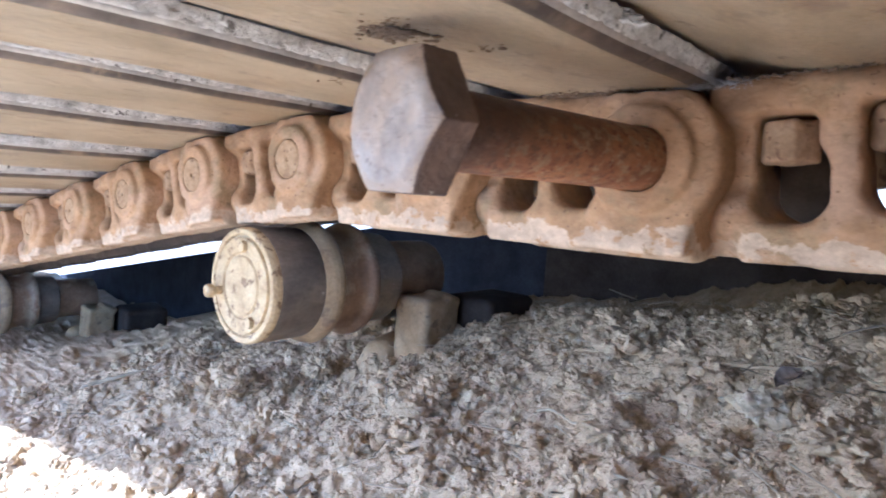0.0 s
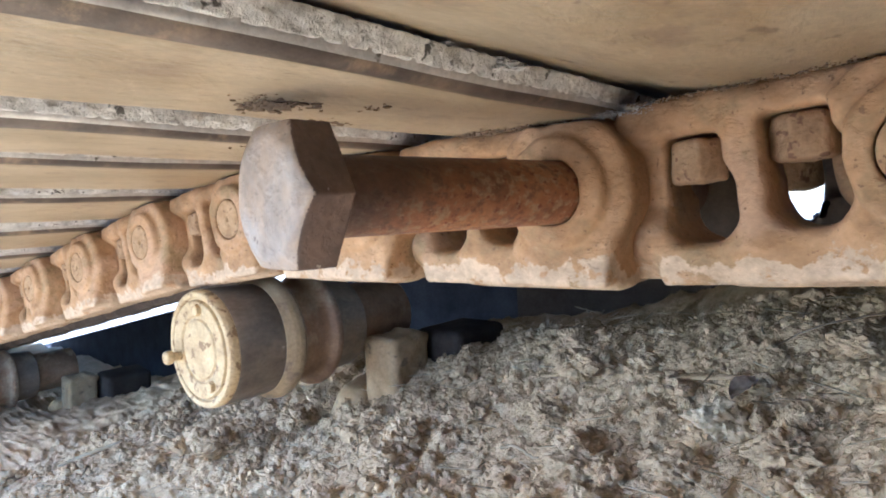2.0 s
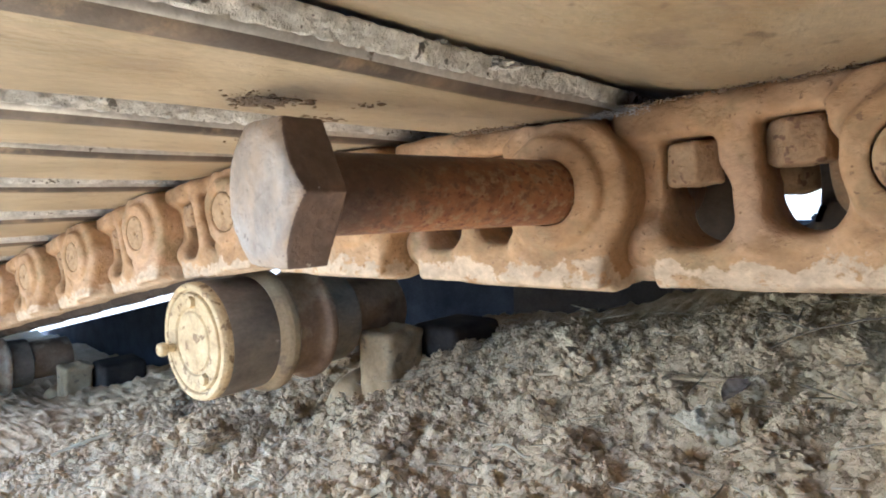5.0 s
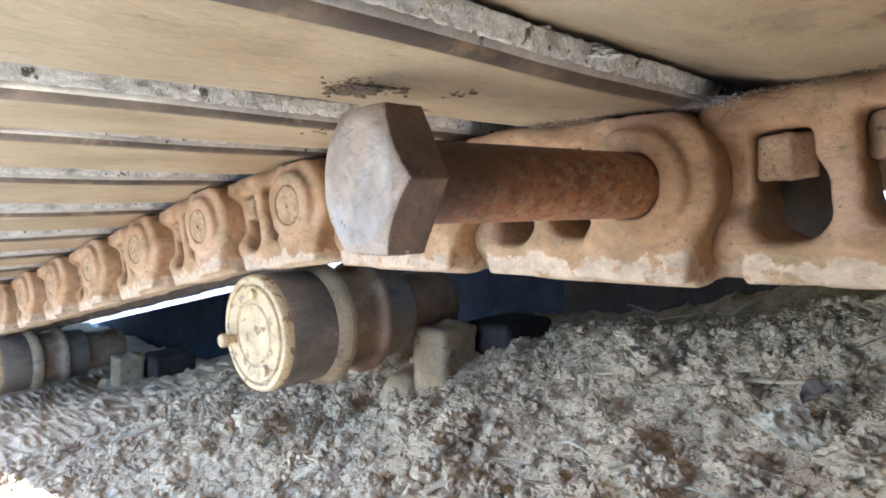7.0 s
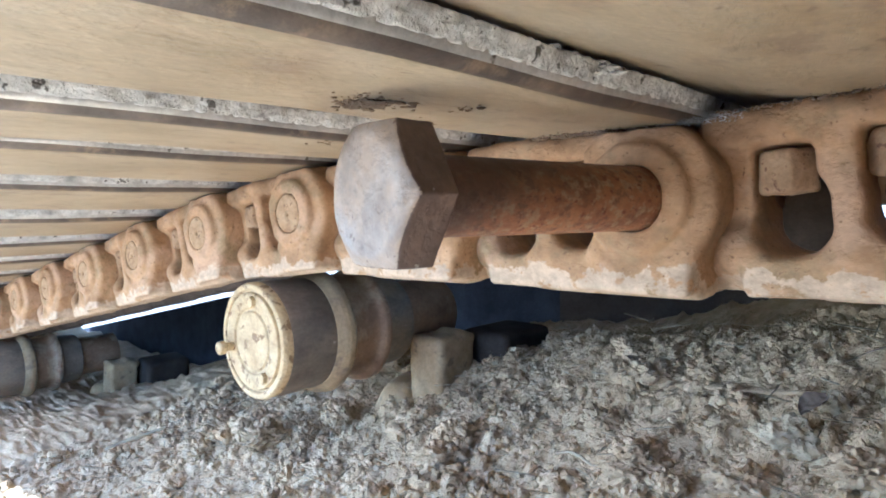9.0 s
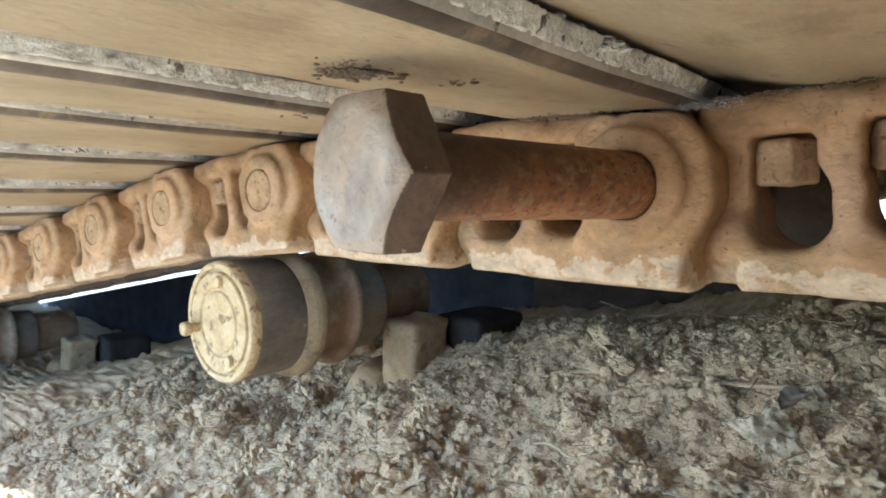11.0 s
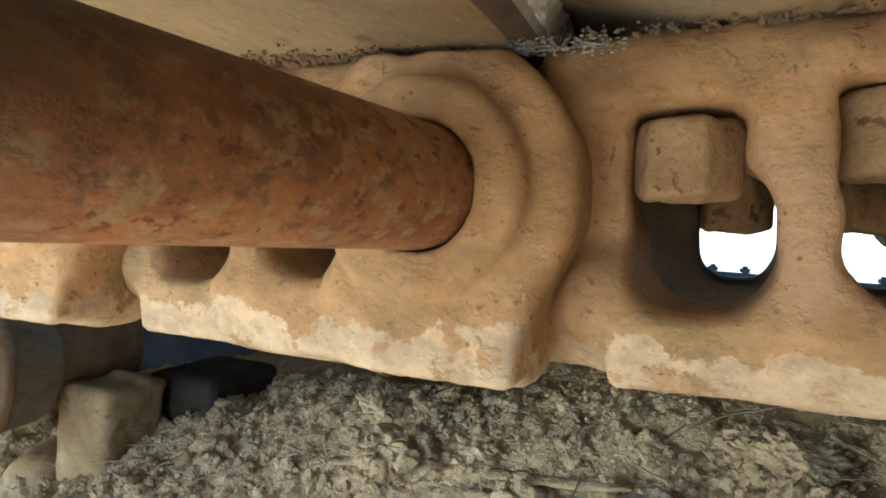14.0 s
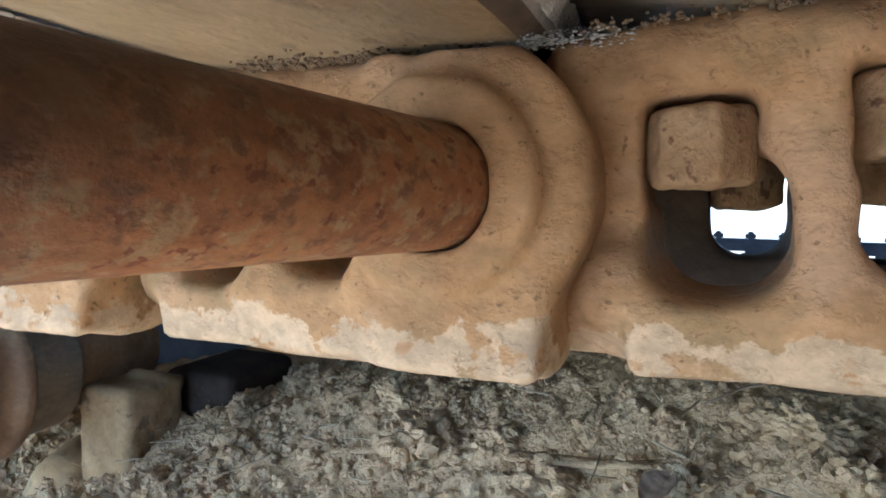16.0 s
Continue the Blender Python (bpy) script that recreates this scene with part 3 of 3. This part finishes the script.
    rough = 0.0003 * wob(X, Y, Z, 520.0, 0.7) * np.clip((-Z - 0.035) / 0.012, 0, 1) + 0.0008 * wob(X, Y, Z, 170.0, 2.2) * np.clip((Z - 0.02) / 0.02, 0, 1)
    return body + w + rough


lv, lf = nets(link_shape, (-0.262, -0.036, -0.074), (0.064, 0.058, 0.058), 0.002)
link_mesh = mesh_of("link_body", lv, lf, M_LINK)
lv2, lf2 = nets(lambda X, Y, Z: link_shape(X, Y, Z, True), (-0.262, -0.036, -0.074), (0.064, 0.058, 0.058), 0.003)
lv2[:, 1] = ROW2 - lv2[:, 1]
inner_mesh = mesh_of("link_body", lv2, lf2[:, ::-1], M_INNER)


def nut_shape(X, Y, Z):
    a = np.abs(X)
    hexa = np.maximum(np.maximum(np.abs(Y) * 0.866 + a * 0.5, a) - 0.0165, np.abs(Z) - 0.0125)
    dome = np.sqrt(X * X + Y * Y + (Z * 1.15) ** 2) - 0.0215
    return smax(hexa, dome, 0.004) + 0.0009 * wob(X, Y, Z, 210, 0.6) + 0.0005 * wob(X, Y, Z, 480, 1.1)


nv, nf = nets(nut_shape, (-0.024, -0.024, -0.018), (0.024, 0.024, 0.018), 0.0014)
nut_mesh = mesh_of("nut", nv, nf, M_NUT)
pin_mesh = turned("pin", [(-0.0275, 0.0), (-0.0275, 0.0018), (-0.0297, 0.0034), (-0.0302, 0.0195), (-0.0292, 0.0212), (-0.02, 0.0218), (0.21, 0.0223), (0.212, 0.0)], M_PIN, 0.001, 40)
bush_mesh = turned("bushing", [(0.05, 0.02), (0.05, 0.027), (0.14, 0.027), (0.14, 0.02)], M_BROWN, 0.002, 32)


STAGGER = 0.022  # the inner row stands a little further along


def track_link(k):
    a = new("track_link", link_mesh)
    a.matrix_basis = link_pose(k)
    tagged(a, "ochre dust-covered cast steel track link with two windows", "track link", "links of the outer chain row")
    for x, dz in ((-0.1182, 0.0105), (-0.0585, 0.0165)):
        part("nut", nut_mesh, a, m=pose(x, 0.013, dz, 0, 0, 17 * k + 500 * x) @ Matrix.Diagonal((1, 1, 1.1, 1)))
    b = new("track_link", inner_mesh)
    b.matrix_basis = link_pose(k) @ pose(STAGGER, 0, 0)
    tagged(b, "steel track link behind the outer chain row, darkened in colour for shade", "track link", "links of the inner chain row")
    for x in (-0.1165, -0.0520):
        part("nut", nut_mesh, b, m=pose(x, ROW2 - 0.032, 0.0065, 0, 0, 31 * k) @ Matrix.Diagonal((1.15, 0.8, 1.4, 1)))
    if k != 0:
        p = new("track_pin", pin_mesh)
        p.matrix_basis = link_pose(k)
        tagged(p, "dusty steel pin end with a centre dimple in the link eye", "track pin", "pins of the chain")
    u = new("track_bushing", bush_mesh)
    u.matrix_basis = link_pose(k) @ pose(STAGGER, 0, 0)
    tagged(u, "brown steel bushing between the two link rows", "bushing", "bushings of the chain")


for k in range(3, -17, -1):
    track_link(k)


# ---------------------------------------------------------------- track shoes
SHOE_Y = (-0.425, 0.74)


def swept(name, prof, ys, mats, pick=None, r=0.003):
    """A closed profile in x and z, swept along y with slight waves of a worn plate."""
    prof = round_profile(prof + [prof[0]], r)[:-1]
    V, F, n = [], [], len(prof)
    for y in ys:
        for x, z in prof:
            V.append((x + 0.0005 * math.sin(31 * y + 40 * z) + 0.0002 * math.sin(113 * y), y, z + 0.0006 * math.sin(23 * y + 60 * x)))
    for j in range(len(ys) - 1):
        for i in range(n):
            q = (i + 1) % n
            F.append((j * n + i, (j + 1) * n + i, (j + 1) * n + q, j * n + q))
    F.append(tuple(range(n)))
    F.append(tuple(range((len(ys) - 1) * n, len(ys) * n))[::-1])
    me = mesh_of(name, V, F, mats, False)
    bm = bmesh.new()
    bm.from_mesh(me)
    bmesh.ops.recalc_face_normals(bm, faces=bm.faces)
    bm.faces.ensure_lookup_table()
    mid = [((prof[i][0] + prof[(i + 1) % n][0]) / 2, (prof[i][1] + prof[(i + 1) % n][1]) / 2) for i in range(n)]
    for i, f in enumerate(bm.faces):
        f.smooth = len(f.verts) == 4
        if pick and i < n * (len(ys) - 1):
            f.material_index = int(pick(*mid[i % n]))
    bm.to_mesh(me)
    bm.free()
    return me


YS = np.linspace(*SHOE_Y, 90)
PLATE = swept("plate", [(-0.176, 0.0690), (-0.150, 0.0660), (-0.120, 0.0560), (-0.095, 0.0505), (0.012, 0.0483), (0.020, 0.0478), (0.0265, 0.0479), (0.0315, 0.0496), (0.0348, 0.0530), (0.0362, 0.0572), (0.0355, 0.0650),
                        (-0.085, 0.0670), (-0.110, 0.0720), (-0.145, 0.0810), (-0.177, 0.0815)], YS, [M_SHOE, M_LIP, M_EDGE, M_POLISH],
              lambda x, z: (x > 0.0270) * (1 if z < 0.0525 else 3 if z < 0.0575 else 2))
RAW_FACE = swept("end_face", [(0.0300, 0.0558), (0.0364, 0.0558), (0.0384, 0.0605), (0.0405, 0.0660), (0.0300, 0.0664)], np.linspace(*SHOE_Y, 420), M_EDGE, r=0.0012)


def gritty(me, amount, f):
    """Roughens a swept bar with caked grit."""
    for v in me.vertices:
        if v.co.x > 0.033:
            p = v.co * f
            v.co.x += amount * (noise.noise(p) + 0.6 * noise.noise(p * 2.3))
            v.co.z += (0.25 if v.co.z < 0.058 else 0.6) * amount * noise.noise(p * 1.4 + Vector((4, 1, 2)))
    me.update()
    return me


END_FACE = gritty(RAW_FACE, 0.0018, 230.0)
GROUSER = swept("grouser", [(0.0, 0.0635), (0.022, 0.0635), (0.018, 0.115), (0.006, 0.115)], YS[::3], M_EDGE)
for k in range(3, -17, -1):
    s = new("track_shoe", None)
    s.matrix_basis = link_pose(k)
    tagged(s, "flat ochre dusty steel track shoe with a grey gritty end edge", "track shoe", "shoes of the upper track run")
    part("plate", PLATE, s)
    part("end_face", END_FACE, s, "grey gritty worn end edge of the plate")
    part("grouser", GROUSER, s, "grey gritty grouser bar")


# ---------------------------------------------------------------- the bolt standing in the link eye
AXIS_TO = Vector((-0.0668, -0.2271, 1.0672))
EYE_AT = Vector((-0.034, -0.026, 1.0662))
way = (AXIS_TO - EYE_AT).normalized()
turn = way.to_track_quat("-Y", "Z").to_matrix().to_4x4()


def head_shape(X, Y, Z):
    az = np.abs(Z)
    hexa = smax(smax(az, X * 0.866 + az * 0.5, 0.0008), -X * 0.866 + az * 0.5, 0.0008) - 0.0343
    flat = np.abs(Y - 0.0100) - 0.0130
    cone = (np.hypot(X, Z) - 0.0300 - 1.7 * (Y + 0.0030)) * 0.5
    return smax(smax(hexa, flat, 0.0009), cone, 0.0012) + 0.00018 * wob(X, Y, Z, 190, 0.3) + 0.00012 * wob(X, Y, Z, 520, 2.0)


hv, hf = nets(head_shape, (-0.043, -0.006, -0.039), (0.043, 0.032, 0.039), 0.0009)
bolt = new("hex_bolt", None)
bolt.matrix_basis = Matrix.Translation(AXIS_TO) @ turn
tagged(bolt, "large rusty hex bolt pushed part way into the link eye", "bolt")
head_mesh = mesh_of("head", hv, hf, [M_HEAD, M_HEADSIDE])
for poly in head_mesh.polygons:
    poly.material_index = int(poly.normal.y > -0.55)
part("head", head_mesh, bolt, "hex head with scuffed grey face and rusty sides darkened for shade")
LEN = (AXIS_TO - EYE_AT).length
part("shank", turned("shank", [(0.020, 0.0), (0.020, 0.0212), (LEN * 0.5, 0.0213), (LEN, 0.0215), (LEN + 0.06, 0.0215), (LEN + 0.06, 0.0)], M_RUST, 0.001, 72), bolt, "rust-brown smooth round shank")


# ---------------------------------------------------------------- carrier rollers
def bolt_head(radius, height):
    bm = bmesh.new()
    bmesh.ops.create_cone(bm, cap_ends=True, segments=6, radius1=radius, radius2=radius * 0.9, depth=height)
    me = bpy.data.meshes.new("cap_bolt")
    bm.to_mesh(me)
    bm.free()
    me.materials.append(M_FACE)
    return me


CAP_BOLT = bolt_head(0.0075, 0.007)


def roller_thing():
    r = new("carrier_roller", None)
    tagged(r, "grey and brown steel carrier roller with a cream dusty cap", "carrier roller", "carrier rollers")
    cap = part("end_cap", turned("end_cap", [(-0.021, 0.0), (-0.021, 0.036), (-0.0185, 0.0375), (-0.0185, 0.0405), (-0.021, 0.042), (-0.022, 0.0595), (-0.017, 0.0605), (-0.017, 0.0625),
                                       (-0.021, 0.064), (-0.021, 0.0705), (-0.016, 0.0725), (-0.008, 0.0725), (-0.006, 0.05)], M_FACE, 0.0015), r, "cream dusty round end cap")
    for a in (82, 305):
        part("cap_bolt", CAP_BOLT, cap, m=pose(0.050 * math.cos(radians(a)), -0.0235, 0.050 * math.sin(radians(a)), 90, 0, 0))
    nip = turned("grease_plug", [(-0.042, 0.0), (-0.042, 0.006), (-0.040, 0.0085), (-0.033, 0.0085), (-0.031, 0.0055), (-0.019, 0.0055), (-0.019, 0.0)], M_FACE, 0.0015, 24)
    part("grease_plug", nip, cap, m=pose(-0.046, 0, -0.012))
    part("tread", turned("tread", [(-0.010, 0.05), (-0.010, 0.0715), (-0.004, 0.073), (0.057, 0.0722), (0.059, 0.03)], M_SHELL, 0.003), r, "worn dark grey rolling tread")
    part("flange", turned("flange", [(0.055, 0.03), (0.055, 0.0724), (0.059, 0.0755), (0.064, 0.0800), (0.070, 0.0822), (0.078, 0.0818), (0.0825, 0.0775), (0.084, 0.067), (0.084, 0.03)],
                           M_RIM, 0.002), r, "tan dusty flange with a worn edge")
    part("hub", turned("hub", [(0.080, 0.03), (0.083, 0.068), (0.120, 0.067), (0.127, 0.070), (0.133, 0.0785), (0.142, 0.0785), (0.146, 0.071), (0.147, 0.03)], M_BROWN, 0.003), r, "brown steel hub")
    part("collar", turned("collar", [(0.145, 0.03), (0.147, 0.066), (0.196, 0.064), (0.199, 0.060), (0.200, 0.02)], M_SHELL, 0.003), r)
    part("shaft", turned("shaft", [(0.19, 0.03), (0.195, 0.052), (0.30, 0.052), (0.30, 0.0)], M_BROWN, 0.002, 40), r)
    return r


roller = roller_thing()
roller.matrix_basis = pose(-0.537, 0.0, 0.9020)
copy_thing(roller, pose(-1.80, -0.04, 0.660, 0, 20, 2))


def block_shape(X, Y, Z):
    b = sbox(X, Y, Z, (0, -0.006, 0), (0.033, 0.036, 0.064), 0.009)
    b = smin(b, sbox(X, Y, Z, (0.006, 0.018, 0.058), (0.022, 0.020, 0.014), 0.008), 0.008)
    b = smax(b, 0.9 * Z + 0.35 * Y - 0.066, 0.004)
    return b + 0.0022 * wob(X, Y, Z, 70, 0.2) + 0.0011 * wob(X, Y, Z, 190, 1.0)


bv, bf = nets(block_shape, (-0.045, -0.06, -0.075), (0.045, 0.06, 0.082), 0.003)
block_mesh = mesh_of("clamp_block", bv, bf, M_BLOCK)


def foot_shape(X, Y, Z):
    b = sbox(X, Y, Z, (0, 0, 0), (0.06, 0.06, 0.045), 0.02)
    return smax(b, 0.55 * Z - 0.75 * X - 0.3 * Y - 0.028, 0.01) + 0.002 * wob(X, Y, Z, 60, 0.8)


fv, ff = nets(foot_shape, (-0.07, -0.07, -0.055), (0.07, 0.07, 0.055), 0.005)
foot_mesh = mesh_of("foot", fv, ff, M_BLOCK)
# Support in a near-black tone, standing for the shade beside the clamp block.
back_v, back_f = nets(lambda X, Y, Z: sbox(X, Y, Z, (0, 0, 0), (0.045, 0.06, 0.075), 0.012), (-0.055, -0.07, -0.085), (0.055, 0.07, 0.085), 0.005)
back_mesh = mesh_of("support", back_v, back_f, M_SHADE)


def bracket(x, z, tilt):
    b = new("roller_bracket", None)
    b.matrix_basis = pose(x, 0.25, z, 0, tilt, 0)
    tagged(b, "dusty steel bracket block behind the carrier roller", "bracket", "roller brackets")
    part("clamp_block", block_mesh, b)
    part("foot", foot_mesh, b, m=pose(-0.085, 0.0, -0.055))
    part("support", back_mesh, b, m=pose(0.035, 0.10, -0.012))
    return b


bracket(-0.466, 0.818, 0)
bracket(-1.72, 0.585, 6)


# ---------------------------------------------------------------- machine behind the chain
def box_mesh(name, lo, hi, material, bev=0.006):
    bm = bmesh.new()
    bmesh.ops.create_cube(bm, size=1.0)
    for v in bm.verts:
        v.co = Vector([(a + b) / 2 + c * (b - a) for a, b, c in zip(lo, hi, v.co)])
    bmesh.ops.bevel(bm, geom=bm.edges[:], offset=bev, segments=2, affect="EDGES")
    me = bpy.data.meshes.new(name)
    bm.to_mesh(me)
    bm.free()
    me.materials.append(material)
    return me


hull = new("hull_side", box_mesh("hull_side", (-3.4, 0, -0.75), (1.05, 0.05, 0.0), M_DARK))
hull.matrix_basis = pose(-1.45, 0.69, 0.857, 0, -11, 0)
tagged(hull, "steel side of the machine behind the track, darkened in colour for shade", "machine hull", kind="structure")

far = new("far_track", None)
far.matrix_basis = pose(0.3, 2.2, 0.0)
tagged(far, "dark track run on the machine's far side against bright ground", "track")
part("rail_bar", box_mesh("rail_bar", (-1.6, 0, 0.922), (1.6, 0.08, 0.965), M_DARK), far)
part("lower_bar", box_mesh("lower_bar", (-1.6, 0, 0.44), (1.6, 0.08, 0.872), M_DARK), far)
POST = box_mesh("spacer", (-0.043, 0.005, 0.868), (0.043, 0.075, 0.926), M_DARK, 0.012)
NUB = box_mesh("nub", (-0.016, 0, 0.96), (0.016, 0.05, 0.990), M_DARK, 0.008)
for i in range(-11, 12):
    part("spacer", POST, far, m=pose(-0.0475 + 0.131 * i, 0, 0))
for i in range(-14, 15):
    part("nub", NUB, far, m=pose(-0.0644 + 0.1033 * i, 0, 0))

# Unseen block in place of the machine body, added to shade the far side.
belly = new("machine_body", box_mesh("machine_body", (-3.2, 0.85, 1.28), (2.6, 2.1, 2.5), M_DARK, 0.03))
tagged(belly, "unseen block for the machine body, shades the far track", "machine body", kind="structure")
# Unseen slab added behind the viewpoint to hold light off the right side.
arm = new("push_arm", None)
tagged(arm, "unseen dark slab beside the track that blocks light", "machine arm")
part("beam", box_mesh("beam", (-0.03, -0.82, 0.44), (2.6, -0.63, 1.26), M_DARK, 0.02), arm)

# The side plate's dark tone stands for the shade behind the soil.
frame_side = new("track_frame_side", None)
tagged(frame_side, "steel side of the track frame behind the soil, shade in its colour", "track frame")
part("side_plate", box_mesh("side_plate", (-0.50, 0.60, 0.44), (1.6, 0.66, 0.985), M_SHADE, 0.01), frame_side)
# Unseen plate added to stop light from behind on the right.
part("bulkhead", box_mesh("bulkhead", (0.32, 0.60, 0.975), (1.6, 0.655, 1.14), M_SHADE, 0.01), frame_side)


# ---------------------------------------------------------------- dirt caught along the seams between links and shoes
def seam_dirt(seed):
    rng = np.random.default_rng(seed)
    kinds = [clod_mesh(seed * 7 + i, 2) for i in range(5)]
    V, F, at = [], [], 0
    for k in (1, 0, -1):
        m = np.array(link_pose(k))
        for i in range(230):
            x = rng.uniform(-0.15 if k == 1 else -0.088, 0.02)
            over = abs(rng.normal(0, 0.009))
            p = np.array([x, -0.006 - over, 0.0492 - 0.0195 * (x + 0.09) * 0.7 * 0.1, 1.0])
            sc = rng.uniform(0.0005, 0.0012 if k == 1 else 0.0019) * (1.0 - min(over / 0.03, 0.7))
            v, f = kinds[rng.integers(5)]
            V.append(v * sc * rng.uniform(0.7, 1.4, 3) + (m @ p)[:3])
            F.append(f + at)
            at += len(v)
    me = mesh_of("seam_dirt", np.concatenate(V), np.concatenate(F), M_SPECK, False)
    return tagged(new("seam_dirt", me), "crumbs of dried mud caught under the track shoes", "mud", kind="stuff")


seam_dirt(4)


def crumbs_at(name, spots, material, label, seed):
    """Small flakes stuck in clusters. Each spot: centre, spread along x, y and z, number, smallest and largest size."""
    rng = np.random.default_rng(seed)
    kinds = [clod_mesh(seed * 5 + i, 2) for i in range(5)]
    V, F, at = [], [], 0
    for centre, spread, count, lo, hi in spots:
        for i in range(count):
            v, f = kinds[rng.integers(5)]
            sc = lo + (hi - lo) * rng.random() ** 2
            V.append(v * sc * rng.uniform(0.7, 1.4, 3) * (1, 1, 0.45) + np.array(centre) + rng.normal(0, 1, 3) * spread)
            F.append(f + at)
            at += len(v)
    me = mesh_of(name, np.concatenate(V), np.concatenate(F), material, False)
    return tagged(new(name, me), label, "mud", kind="stuff")


crumbs_at("mud_flakes", [((-0.091, -0.206, 1.1150), (0.009, 0.008, 0.0003), 170, 0.0006, 0.0030), ((-0.075, -0.222, 1.1149), (0.006, 0.010, 0.0003), 25, 0.0005, 0.0016),
                         ((-0.122, -0.144, 1.1146), (0.006, 0.009, 0.0003), 40, 0.0006, 0.0024), ((-0.064, -0.160, 1.1145), (0.007, 0.004, 0.0003), 22, 0.0005, 0.0018),
                         ((-0.222, -0.139, 1.1106), (0.006, 0.006, 0.0003), 20, 0.0005, 0.0018)], M_SPECK, "dark flakes of dried mud stuck under the track shoes", 11)
crumbs_at("grey_dust_clump", [((-0.006, -0.014, 1.1145), (0.007, 0.003, 0.0012), 380, 0.0002, 0.0008), ((0.012, -0.006, 1.1165), (0.008, 0.004, 0.0016), 260, 0.0002, 0.0008)],
          M_EDGE, "grey dust and cobweb caught at the corner of a shoe", 12)
crumbs_at("pale_grit_lumps", [((0.0040, -0.1325, 1.1290), (0.001, 0.007, 0.002), 14, 0.0012, 0.0042), ((0.0015, -0.172, 1.1330), (0.001, 0.005, 0.001), 8, 0.0010, 0.0030)],
          M_EDGE, "pale lumps of grit stuck on the plate's end edge", 13)

# Unseen screen added at the right end to keep light off the soil.
shade_screen = new("front_idler_guard", None)
tagged(shade_screen, "unseen dark screen at the track end that blocks light", "machine guard")
part("base_plate", box_mesh("base_plate", (0.38, -0.05, 0.44), (0.44, 0.23, 0.985), M_SHADE, 0.01), shade_screen)
part("outer_cheek", box_mesh("outer_cheek", (0.37, -0.44, 0.44), (0.45, -0.05, 1.125), M_SHADE, 0.02), shade_screen)
part("inner_cheek", box_mesh("inner_cheek", (0.37, 0.23, 0.44), (0.45, 0.59, 1.125), M_SHADE, 0.02), shade_screen)
